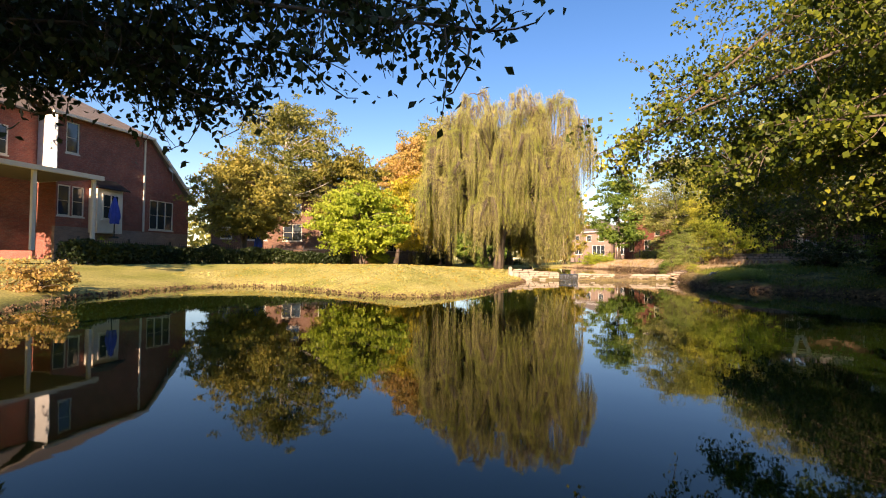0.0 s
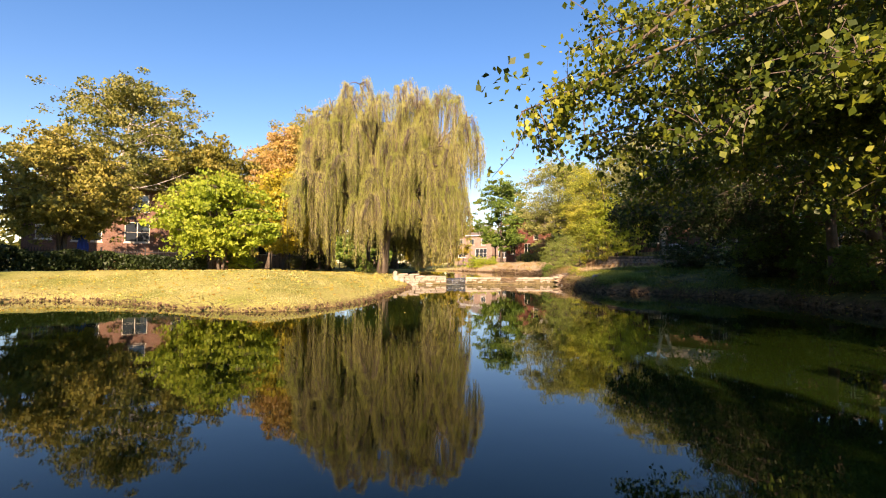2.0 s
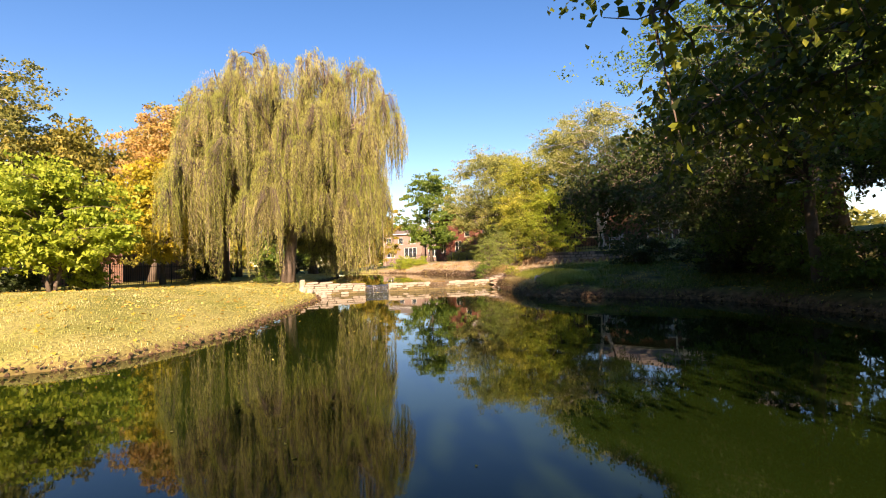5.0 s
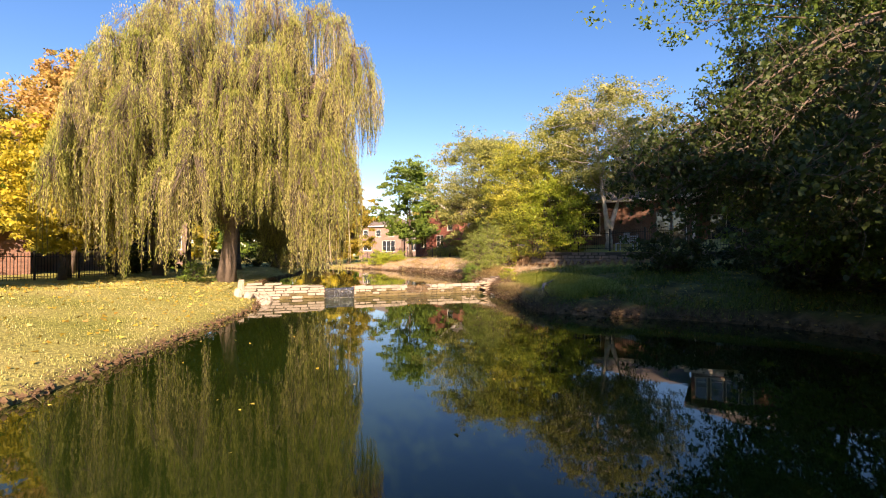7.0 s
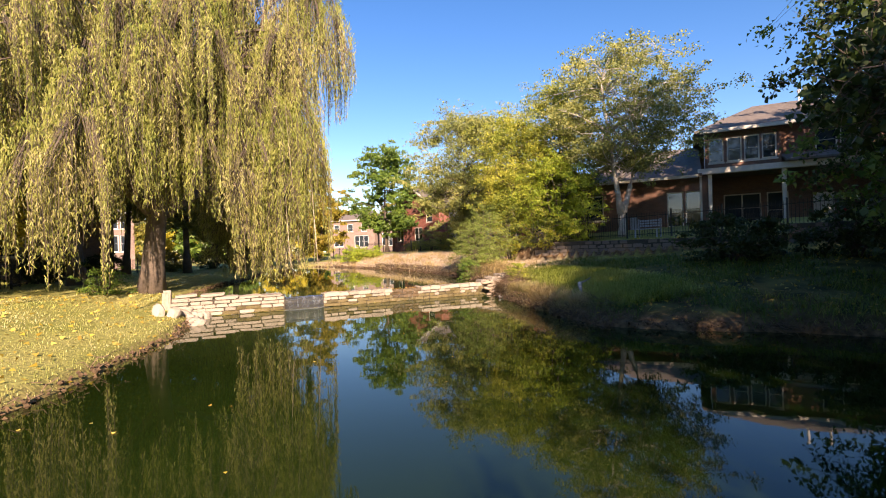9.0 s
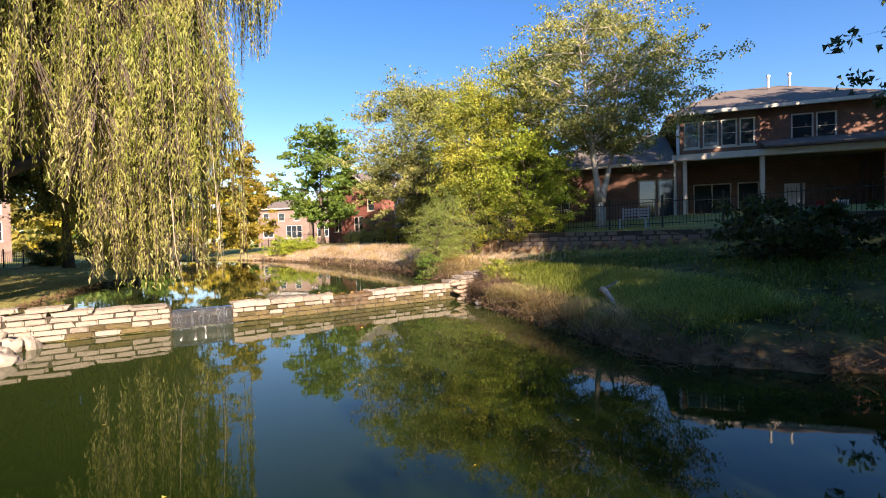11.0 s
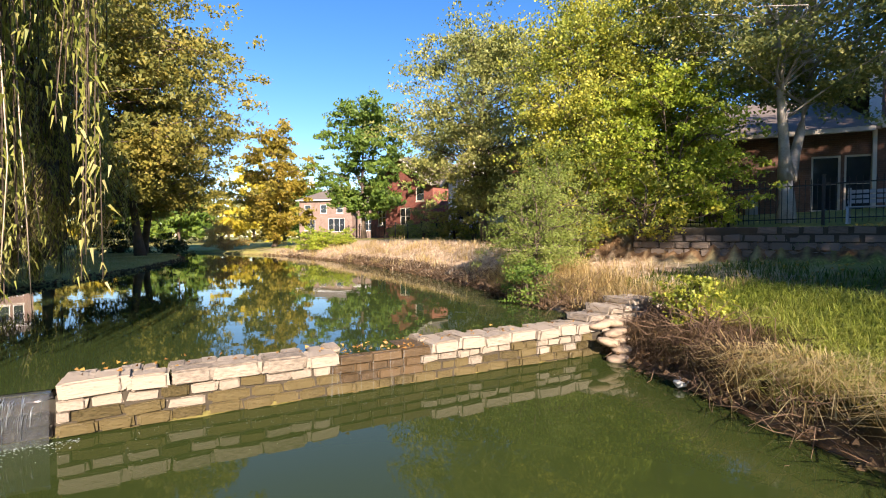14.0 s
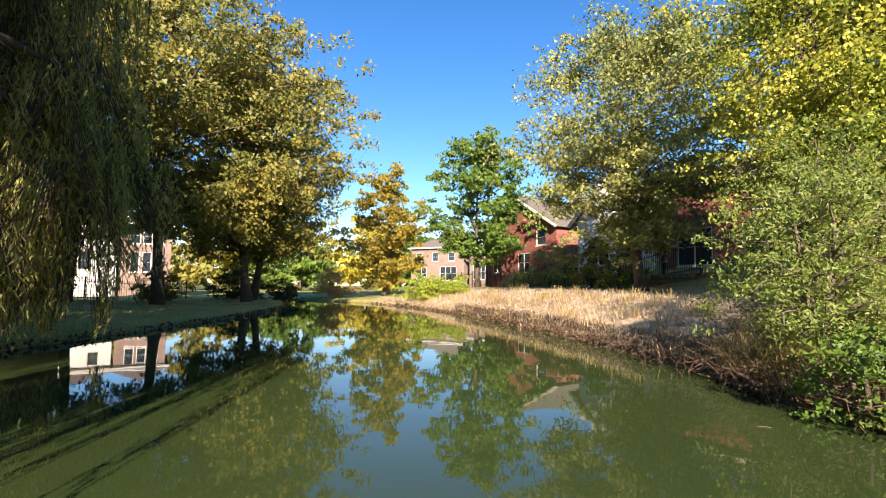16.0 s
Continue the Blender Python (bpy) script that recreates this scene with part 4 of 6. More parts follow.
build_dam()
build_fall()
ROCKS = [rock_mesh(i, M_STONE) for i in range(4)]
rr = np.random.default_rng(21)
for i in range(11):
    x, y = -3.3 + rr.normal(0, 0.36), -2.75 + rr.normal(0, 0.42)
    s = rr.uniform(0.22, 0.5)
    rock = new("rock", ROCKS[i % 4])
    rock.matrix_basis = Matrix.LocRotScale((x, y, max(gz(x, y), -0.02) + s * 0.16), Euler(rr.uniform(0, 6, 3)), (s * 1.3, s, s * 0.75))
    tagged(rock, "pale broken limestone rock at the waterline", "rock", "rocks by the dam")

M_SACK = mat("stiff_sandbag", (0.36, 0.28, 0.2), 0.95, var=0.3, scale=5, fine=60, bump=0.5, obj_random=0.4)


def sack_mesh():
    bm = bmesh.new()
    bmesh.ops.create_icosphere(bm, subdivisions=2, radius=0.5)
    for v in bm.verts:
        x, y, z = v.co * 2
        v.co = Vector((math.copysign(abs(x) ** 0.75, x), math.copysign(abs(y) ** 0.8, y), math.copysign(abs(z) ** 0.85, z))) * 0.5
        v.co.z += 0.05 * math.sin(7 * x)
    me = bpy.data.meshes.new("sandbag")
    bm.to_mesh(me)
    bm.free()
    me.materials.append(M_SACK)
    me.shade_smooth()
    return me


SACK = sack_mesh()
for row in range(5):
    for j in range(4 if row < 4 else 3):
        u = 6.7 + j * 0.31 + (0.15 if row % 2 else 0) + rr.normal(0, 0.03)
        v = 0.64 - 0.085 * row - 0.05 * j + rr.normal(0, 0.02)
        p = du(u, v, 0.03 + 0.105 * row)
        sack = new("sandbag", SACK)
        sack.matrix_basis = Matrix.LocRotScale(p, Euler((rr.normal(0, 0.1), rr.normal(0, 0.12), 0.35 + rr.normal(0, 0.15))), (0.4, 0.26, 0.13))
        tagged(sack, "hardened grey-brown sandbag stacked at the dam's end", "sandbag", "stacked sandbags")

# ---- grass, clods, leaves ----


def shore(poly, i0, i1, step):
    pts = poly[i0:i1 + 1]
    out = []
    for (x0, y0), (x1, y1) in zip(pts, pts[1:]):
        n = max(1, int(math.hypot(x1 - x0, y1 - y0) / step))
        for k in range(n):
            t = k / n
            out.append((x0 + (x1 - x0) * t, y0 + (y1 - y0) * t, x1 - x0, y1 - y0))
    return out


def blades(name, pts, h, w, material, label, rng, lean=0.5, category="grass", sides=None):
    """Bent grass blades at the points."""
    P = np.asarray(pts, float)
    n = len(P)
    a = rng.uniform(0, 2 * math.pi, n)
    hh = h * rng.uniform(0.45, 1.3, n)
    ln = lean * rng.uniform(0.1, 1, n) * hh
    dx, dy = np.cos(a), np.sin(a)
    V = np.empty((n, 5, 3))
    ww = w * rng.uniform(0.6, 1.3, n)
    for k, (f, hgt) in enumerate(((0.0, 0.0), (0.35, 0.6))):
        c = P + np.stack([dx * ln * f, dy * ln * f, hh * hgt], 1)
        s = np.stack([-dy * ww, dx * ww, np.zeros(n)], 1) * (1 - 0.35 * k)
        V[:, 2 * k], V[:, 2 * k + 1] = c - s, c + s
    V[:, 4] = P + np.stack([dx * ln, dy * ln, hh * (1 - 0.25 * lean)], 1)
    idx = np.arange(n)[:, None] * 5
    loops = np.concatenate([idx + np.array([[0, 1, 3, 2]]), idx + np.array([[2, 3, 4]])], 1)
    me = bpy.data.meshes.new(name)
    me.vertices.add(n * 5)
    me.vertices.foreach_set("co", V.ravel())
    me.loops.add(n * 7)
    me.loops.foreach_set("vertex_index", loops.ravel().astype(np.int32))
    st = np.stack([np.arange(n) * 7, np.arange(n) * 7 + 4], 1)
    me.polygons.add(n * 2)
    me.polygons.foreach_set("loop_start", st.ravel().astype(np.int32))
    me.polygons.foreach_set("loop_total", np.tile([4, 3], n).astype(np.int32))
    me.materials.append(material)
    me.update(calc_edges=True)
    return tagged(new(name, me), label, category, kind="stuff")


def scatter(rng, n, x0, x1, y0, y1, keep):
    x, y = rng.uniform(x0, x1, n), rng.uniform(y0, y1, n)
    dl, dup = signed(x, y, LOWER), signed(x, y, UPPER)
    ok = keep(x, y, dl, dup) & (np.minimum(dl, dup) > 0.02)
    x, y = x[ok], y[ok]
    return np.stack([x, y, heights(x, y) - 0.01], 1)


L_LAWN = leaf_mat("lawn_blade", [(0.253, 0.308, 0.07), (0.526, 0.506, 0.158), (0.729, 0.66, 0.387)], 0.3)
L_LUSH = leaf_mat("long_grass_blade", [(0.07, 0.12, 0.015), (0.17, 0.24, 0.03), (0.36, 0.36, 0.08)], 0.35)
# lighter copy of the long grass; sun on the patch is in its colour
L_MEADOW = leaf_mat("meadow_blade", [(0.2, 0.28, 0.04), (0.46, 0.53, 0.09), (0.82, 0.76, 0.27)], 0.4)
L_DEAD = leaf_mat("dead_blade", [(0.06, 0.035, 0.02), (0.16, 0.1, 0.05), (0.32, 0.22, 0.12)], 0.25)
L_TUFT = leaf_mat("tuft_blade", [(0.4, 0.29, 0.12), (0.72, 0.55, 0.25), (0.9, 0.76, 0.42)], 0.4)
L_STRAW = leaf_mat("straw_blade", [(0.58, 0.45, 0.31), (0.84, 0.69, 0.5), (0.95, 0.84, 0.65)], 0.4)
L_LITTER = leaf_mat("fallen_leaf", [(0.3, 0.16, 0.04), (0.55, 0.4, 0.06), (0.65, 0.55, 0.2)], 0.2)
L_BROWNLEAF = leaf_mat("brown_leaf", [(0.2, 0.09, 0.03), (0.42, 0.22, 0.05), (0.55, 0.42, 0.12)], 0.15)
L_TWIG = mat("dead_twig", (0.17, 0.11, 0.07), 0.95, var=0.4, bump=0.0)
M_CLOD = mat("bank_clod", (0.12, 0.075, 0.04), 1.0, var=0.5, scale=5, fine=40, bump=0.6)
gr = np.random.default_rng(31)
pts = scatter(gr, 96000, -16, 0, -20, 0, lambda x, y, a, b: (a < 9) & (gr.random(x.size) < np.clip(1.2 - a * 0.1, 0.15, 1)))
blades("lawn_grass", pts, 0.055, 0.006, L_LAWN, "short sunlit yellow-green lawn grass", gr)
pts = scatter(gr, 42000, -24, -6, 2, 36, lambda x, y, a, b: (b < 8) & (x < -4))
blades("lawn_grass", pts, 0.07, 0.008, L_LAWN, "short grass on the shaded lawn", gr)
pts = scatter(gr, 110000, 6, 19, -26, 6, lambda x, y, a, b: (a < 7) & (b > 0.8) & ((y < -5.5) | (a > 2.6)) & (np.sin(x * 1.7 + 0.6 * y) + np.sin(y * 1.3 - x * 0.5) + np.sin(x * 4.1 + y * 3.3) * 0.6 > -0.7) & (gr.random(x.size) < np.clip(1.3 - a * 0.12, 0.2, 1)))
blades("long_grass", pts, 0.24, 0.0085, L_LUSH, "long unmown grass on the shaded bank", gr, lean=1.8)
pts = scatter(gr, 9000, 6.3, 9.2, -4.5, 3.2, lambda x, y, a, b: (a < 0.95) & (y < -0.3) & (np.sin(x * 3.1 + y * 2.3) + np.sin(y * 5.7 - x) > 0.2))
tufts = np.concatenate([np.stack([gr.normal(x, 0.13, 520), gr.normal(y, 0.16, 520)], 1) for x, y in ((7.0, 0.1), (7.25, -0.4), (7.3, -1.5), (7.5, -2.6), (7.55, -3.7), (7.7, -4.6), (7.2, -2.1), (7.3, -3.1))])
pts = np.concatenate([pts, np.column_stack([tufts, heights(tufts[:, 0], tufts[:, 1])])])
blades("dry_grass", pts, 0.42, 0.0055, L_TUFT, "dry straw tufts hanging over the bank edge", gr, lean=2.4)
pts = scatter(gr, 48000, 6.3, 10.5, -6.0, 4.0, lambda x, y, a, b: (a < 3.4) & (a > 0.5 + 0.35 * np.sin(y * 2.1) + 0.2 * np.sin(y * 5.3)) & ((y < 0.3) | (x > 7.9)))
brown = scatter(gr, 9000, 6.2, 8.1, 0.0, 4.0, lambda x, y, a, b: (a < 1.9) & (b > 0.15))
blades("dead_grass", brown, 0.24, 0.006, L_DEAD, "brown dead growth beside the sandbags", gr, lean=2.4)
blades("long_grass", pts, 0.34, 0.0065, L_MEADOW, "fresh sunlit grass at the end of the dam", gr, lean=2.0)
pts = scatter(gr, 110000, -6, 12, 3, 36, lambda x, y, a, b: (x > 0.35 * (24 - y) - 4.5) & (b < 4.5) & (gr.random(x.size) < np.clip(1.1 - b * 0.2, 0.1, 1)))
pts = pts[np.sin(pts[:, 0] * 2.9 + pts[:, 1] * 1.3) + np.sin(pts[:, 1] * 3.7 - pts[:, 0] * 1.1) + 0.8 * np.sin(pts[:, 0] * 7 + pts[:, 1] * 6) > -0.9]
blades("dry_grass", pts, 0.2, 0.009, L_STRAW, "pale dry straw grass covering the sunny bank", gr, lean=2.2)
heads = pts[gr.random(len(pts)) < 0.012]
tall = np.concatenate([np.column_stack([gr.normal(x, 0.16, 26), gr.normal(y, 0.16, 26), np.full(26, z)]) for x, y, z in heads])
blades("dry_grass", tall, 0.46, 0.008, L_TUFT, "taller straw tufts on the sunny bank", gr, lean=1.5)
edge = scatter(gr, 60000, -2, 7, 3, 24, lambda x, y, a, b: (b < 0.55) & (x > 0))
blades("dry_grass", edge, 0.26, 0.006, L_DEAD, "dark dead growth along the waterline", gr, lean=2.4)
pts = scatter(gr, 9000, 4.8, 8.2, 3.2, 8.0, lambda x, y, a, b: (b < 2.2) & (np.sin(x * 3.3 + y * 2.1) + np.sin(y * 4.1 - x * 1.7) > -0.6))
blades("dry_grass", pts, 0.6, 0.006, L_TUFT, "tall dry reeds at the end of the dam", gr, lean=1.9)

# eroded edge: clods and roots
V, Fc = [], []
for poly, i0, i1 in ((LOWER, 0, 20), (LOWER, 24, 35), (UPPER, 1, 9), (UPPER, 13, 22)):
    lev = 0 if poly is LOWER else UP
    for x, y, tx, ty in shore(poly, i0, i1, 0.08):
        ln = math.hypot(tx, ty)
        for _ in range(2):
            o = gr.normal(0.0, 0.07)
            c = Vector((x - ty / ln * o + gr.normal(0, 0.05), y + tx / ln * o + gr.normal(0, 0.05), lev + gr.uniform(-0.03, 0.12 if x < 0 else 0.17)))
            s = gr.uniform(0.02, 0.055)
            b = len(V)
            for v in ((1, 0, 0), (-1, 0, 0), (0, 1, 0), (0, -1, 0), (0, 0, 1), (0, 0, -1)):
                V.append(c + Vector(v) * s * gr.uniform(0.6, 1.4))
            Fc += [(b + i, b + j, b + k) for i, j, k in ((0, 2, 4), (2, 1, 4), (1, 3, 4), (3, 0, 4), (2, 0, 5), (1, 2, 5), (3, 1, 5), (0, 3, 5))]
tagged(new("bank_earth", mesh_of("bank_earth", V, Fc, M_CLOD)), "crumbling dark earth clods along the waterline", "earth", kind="stuff")
tubes = []
for poly, i0, i1, n in ((LOWER, 24, 35, 420), (LOWER, 0, 18, 300), (UPPER, 1, 5, 260)):
    line = shore(poly, i0, i1, 0.1)
    for _ in range(n):
        x, y, tx, ty = line[gr.integers(len(line))]
        lev = 0 if poly is LOWER else UP
        a = Vector((x + gr.normal(0, 0.12), y + gr.normal(0, 0.12), lev + gr.uniform(0.1, 0.3)))
        tubes.append((curve_points(a, a + Vector((gr.normal(0, 0.2), gr.normal(0, 0.2), gr.uniform(-0.3, 0.12))), 0.2, gr, 4), [0.008, 0.006, 0.005, 0.003], 3))
tagged(new("roots", tubes_mesh("roots", tubes, L_TWIG)), "bare roots and dead twigs on the eroded bank", "roots", kind="stuff")


def litter(name, n, x0, x1, y0, y1, keep, size, label, lift=0.012, seed=1):
    rng = np.random.default_rng(seed)
    P = scatter(rng, n, x0, x1, y0, y1, keep)
    P[:, 2] += lift + 0.01
    d = rng.normal(size=P.shape) * np.array([1, 1, 0.2])
    return tagged(new(name, leaves_mesh(name, P, size, rng, L_LITTER, along=d, slim=0.35)), label, "leaves", kind="stuff")


litter("fallen_leaves", 2600, -16, -2, -20, 0, lambda x, y, a, b: a < 9, 0.09, "yellow fallen leaves strewn over the lawn", lift=0.04, seed=2)
litter("fallen_leaves", 6000, 6, 18, -24, 6, lambda x, y, a, b: (a < 9) & (b > 0.8), 0.08, "brown and yellow leaves lying on the shaded bank", lift=0.05, seed=3)
dl = np.random.default_rng(14)
uu, vv = np.concatenate([dl.uniform(2.5, 3.75, 70), dl.uniform(0, 6.5, 90)]), dl.uniform(-0.32, 0.2, 160)
P = np.array([tuple(du(u, v, (0.436 if 2.5 < u < 3.75 else 0.5) + dl.uniform(0, 0.01))) for u, v in zip(uu, vv)])
tagged(new("fallen_leaves", leaves_mesh("fallen_leaves", P, 0.042, dl, L_BROWNLEAF, along=dl.normal(size=P.shape) * np.array([1, 1, 0.25]), slim=0.34)), "orange and yellow leaves stuck to the top of the dam", "leaves", kind="stuff")
wl = np.random.default_rng(8)
P = np.stack([wl.uniform(-2, 6, 60), wl.uniform(-28, -1, 60), np.full(60, 0.006)], 1)
D = wl.normal(size=(60, 3)) * np.array([1, 1, 0.03])
tagged(new("floating_leaves", leaves_mesh("floating_leaves", P, 0.05, wl, L_LITTER, along=D, slim=0.3)), "small pale leaves floating on the pond", "leaves", kind="stuff")

# ---- houses and fences ----


def brick_mat(name, c1, c2, mortar, size=1.0):
    m = bpy.data.materials.new(name)
    m.use_nodes = True
    nt = m.node_tree
    b = nt.nodes["Principled BSDF"]
    b.inputs["Roughness"].default_value = 0.9
    tc, sep, comb, add = (nt.nodes.new(k) for k in ("ShaderNodeTexCoord", "ShaderNodeSeparateXYZ", "ShaderNodeCombineXYZ", "ShaderNodeMath"))
    nt.links.new(tc.outputs["Object"], sep.inputs[0])
    nt.links.new(sep.outputs[0], add.inputs[0])
    nt.links.new(sep.outputs[1], add.inputs[1])
    nt.links.new(add.outputs[0], comb.inputs[0])
    nt.links.new(sep.outputs[2], comb.inputs[1])
    br = nt.nodes.new("ShaderNodeTexBrick")
    br.inputs["Scale"].default_value = 4.6 * size
    br.inputs["Mortar Size"].default_value = 0.012
    br.inputs["Row Height"].default_value = 0.34
    br.inputs["Brick Width"].default_value = 1.0
    br.inputs["Color1"].default_value, br.inputs["Color2"].default_value = (*c1, 1), (*c2, 1)
    br.inputs["Mortar"].default_value = (*mortar, 1)
    nt.links.new(comb.outputs[0], br.inputs["Vector"])
    n = nt.nodes.new("ShaderNodeTexNoise")
    n.inputs["Scale"].default_value, n.inputs["Detail"].default_value = 1.3, 6
    nt.links.new(tc.outputs["Object"], n.inputs["Vector"])
    mr = nt.nodes.new("ShaderNodeMapRange")
    mr.inputs[3].default_value, mr.inputs[4].default_value = 0.6, 1.35
    nt.links.new(n.outputs["Fac"], mr.inputs[0])
    mix = nt.nodes.new("ShaderNodeMix")
    mix.data_type, mix.blend_type = "RGBA", "MULTIPLY"
    mix.inputs[0].default_value = 1
    nt.links.new(br.outputs["Color"], mix.inputs[6])
    nt.links.new(mr.outputs[0], mix.inputs[7])
    nt.links.new(mix.outputs[2], b.inputs["Base Color"])
    bp = nt.nodes.new("ShaderNodeBump")
    bp.inputs["Strength"].default_value, bp.inputs["Distance"].default_value = 0.4, 0.01
    nt.links.new(br.outputs["Fac"], bp.inputs["Height"])
    bp.invert = True
    nt.links.new(bp.outputs[0], b.inputs["Normal"])
    return m


M_REDWALL = brick_mat("red_brickwork", (0.3, 0.09, 0.062), (0.2, 0.07, 0.055), (0.34, 0.24, 0.19))
M_BROWNWALL = brick_mat("brown_brickwork", (0.2, 0.1, 0.065), (0.14, 0.075, 0.055), (0.26, 0.2, 0.16))
M_GREYWALL = brick_mat("pinkish_brickwork", (0.28, 0.19, 0.15), (0.21, 0.15, 0.125), (0.33, 0.28, 0.24))
M_SIDING = mat("white_siding", (0.75, 0.74, 0.7), 0.7, var=0.08, bump=0.1)
M_BLUEGREY = mat("grey_siding", (0.4, 0.43, 0.46), 0.7, var=0.1, bump=0.1)


def place(p, q, z):
    """A frame with x from p to q along a wall, y going inwards from the viewer's side, z up."""
    d = (Vector((*q, 0)) - Vector((*p, 0)))
    a = math.atan2(d.y, d.x)
    return Matrix.Translation((*p, z)) @ Matrix.Rotation(a, 4, "Z"), d.length


def wall_part(parent, w, h, holes, material, thick=0.25, name="wall", m=None, z0=0.0, x0=0.0):
    """A wall in the plane y=0 with its openings cut through."""
    xs = sorted({x0, x0 + w, *(v for a, b, c, d in holes for v in (a, b))})
    zs = sorted({z0, z0 + h, *(v for a, b, c, d in holes for v in (c, d))})
    bm = bmesh.new()
    grid = {}

    def at(i, k):
        if (i, k) not in grid:
            grid[i, k] = bm.verts.new((xs[i], 0, zs[k]))
        return grid[i, k]

    for i in range(len(xs) - 1):
        for k in range(len(zs) - 1):
            cx, cz = (xs[i] + xs[i + 1]) / 2, (zs[k] + zs[k + 1]) / 2
            if not any(a < cx < b and c < cz < d for a, b, c, d in holes):
                bm.faces.new((at(i, k), at(i + 1, k), at(i + 1, k + 1), at(i, k + 1)))
    front = bm.faces[:]
    ext = bmesh.ops.extrude_face_region(bm, geom=front)
    for v in ext["geom"]:
        if isinstance(v, bmesh.types.BMVert):
            v.co.y += thick
    bmesh.ops.recalc_face_normals(bm, faces=bm.faces[:])
    ob = part(name, bm, material, parent)
    if m:
        ob.matrix_basis = m
    return ob


def window(parent, x0, x1, z0, z1, cols=2, rows=2, m=None, frame_mat=None, halves=1, grille=True):
    """A sash window set in its opening, with frame, panes, bars and sill."""
    fm = frame_mat or M_TRIM
    f = 0.07
    step = (x1 - x0) / halves
    open_ = [(x0 + step * k + (f if k == 0 else f / 2), x0 + step * (k + 1) - (f if k == halves - 1 else f / 2), z0 + f, z1 - f) for k in range(halves)]
    win = wall_part(parent, x1 - x0, z1 - z0, open_, fm, 0.11, "window", (m or Matrix()) @ Matrix.Translation((0, 0.03, 0)), z0, x0)
    mid = (z0 + z1) / 2
    for k in range(halves):
        a, b = x0 + (x1 - x0) * k / halves + f * 0.5, x0 + (x1 - x0) * (k + 1) / halves - f * 0.5
        part("pane", boxes(((a, 0.08, z0 + f * 0.5), (b, 0.1, mid)), m=Matrix.Translation((0, -0.03, 0))), M_GLASS, win)
        part("pane", boxes(((a, 0.06, mid), (b, 0.08, z1 - f * 0.5)), m=Matrix.Translation((0, -0.03, 0))), M_GLASS, win)
        bars = [((a, 0.04, mid - 0.025), (b, 0.1, mid + 0.025))]
        if grille:
            for c in range(1, cols):
                x = a + (b - a) * c / cols
                bars.append(((x - 0.012, 0.045, mid + 0.025), (x + 0.012, 0.062, z1 - f)))
            for r in range(1, rows):
                z = mid + (z1 - mid) * r / rows
                bars.append(((a, 0.043, z - 0.012), (b, 0.06, z + 0.012)))
        part("sash_bar", boxes(*bars), fm, win)
    part("sill", boxes(((x0 - 0.06, -0.05, z0 - 0.09), (x1 + 0.06, 0.1, z0 - 0.004))), M_TRIM, win)
    return win


def slab_roof(parent, corners, thick=0.12, material=None, name="roof"):
    """A roof surface over corner points, with thickness and a pale board along its edge."""
    bm = bmesh.new()
    top = [bm.verts.new(c) for c in corners]
    low = [bm.verts.new(Vector(c) - Vector((0, 0, thick))) for c in corners]
    bm.faces.new(top)
    bm.faces.new(low[::-1])
    n = len(corners)
    for i in range(n):
        bm.faces.new((top[i - 1], low[i - 1], low[i], top[i]))
    bmesh.ops.recalc_face_normals(bm, faces=bm.faces[:])
    return part(name, bm, material or M_ROOF, parent)


def board(parent, a, b, r=0.06, material=None, name="gutter"):
    a, b = Vector(a), Vector(b)
    d = (b - a)
    bm = bmesh.new()
    m = Matrix.Translation((a + b) / 2) @ d.to_track_quat("X", "Z").to_matrix().to_4x4()
    box_into(bm, (-d.length / 2, -r, -r), (d.length / 2, r, r), m)
    return part(name, bm, material or M_TRIM, parent)


def picket_fence(p, q, label, height=1.25, step=0.13, post_every=2.4, group="iron fences"):
    """A black iron fence with posts, two rails and pickets, following the ground."""
    P, Q = Vector((*p, 0)), Vector((*q, 0))
    d = Q - P
    root = thing("iron_fence", Matrix.Translation((p[0], p[1], gz(*p))) @ Matrix.Rotation(math.atan2(d.y, d.x), 4, "Z"), label, "fence", group)
    n = max(1, round(d.length / post_every))
    base = gz(*p)
    lv = [gz(*(P + d * i / n).xy) - base for i in range(n + 1)]
    L = d.length / n
    post = mesh_from(boxes(((-0.035, -0.035, -0.15), (0.035, 0.035, height + 0.08)), ((-0.045, -0.045, height + 0.08), (0.045, 0.045, height + 0.11))), M_IRON, "post")
    pick = mesh_from(boxes(((-0.009, -0.009, 0.06), (0.009, 0.009, height))), M_IRON, "picket")
    for i in range(n + 1):
        ob = add_mesh("post", post, root)
        ob.location = (i * L, 0, lv[i])
    for i in range(n):
        for z in (0.18, height - 0.16):
            board(root, (i * L, 0, lv[i] + z), ((i + 1) * L, 0, lv[i + 1] + z), 0.016, M_IRON, "rail")
        k = int(L / step)
        for j in range(1, k):
            ob = add_mesh("picket", pick, root)
            ob.location = (i * L + L * j / k, 0, lv[i] + (lv[i + 1] - lv[i]) * j / k)
    return root


def mesh_from(bm, material, name):
    me = bpy.data.meshes.new(name)
    bm.to_mesh(me)
    bm.free()
    me.materials.append(material)
    return me


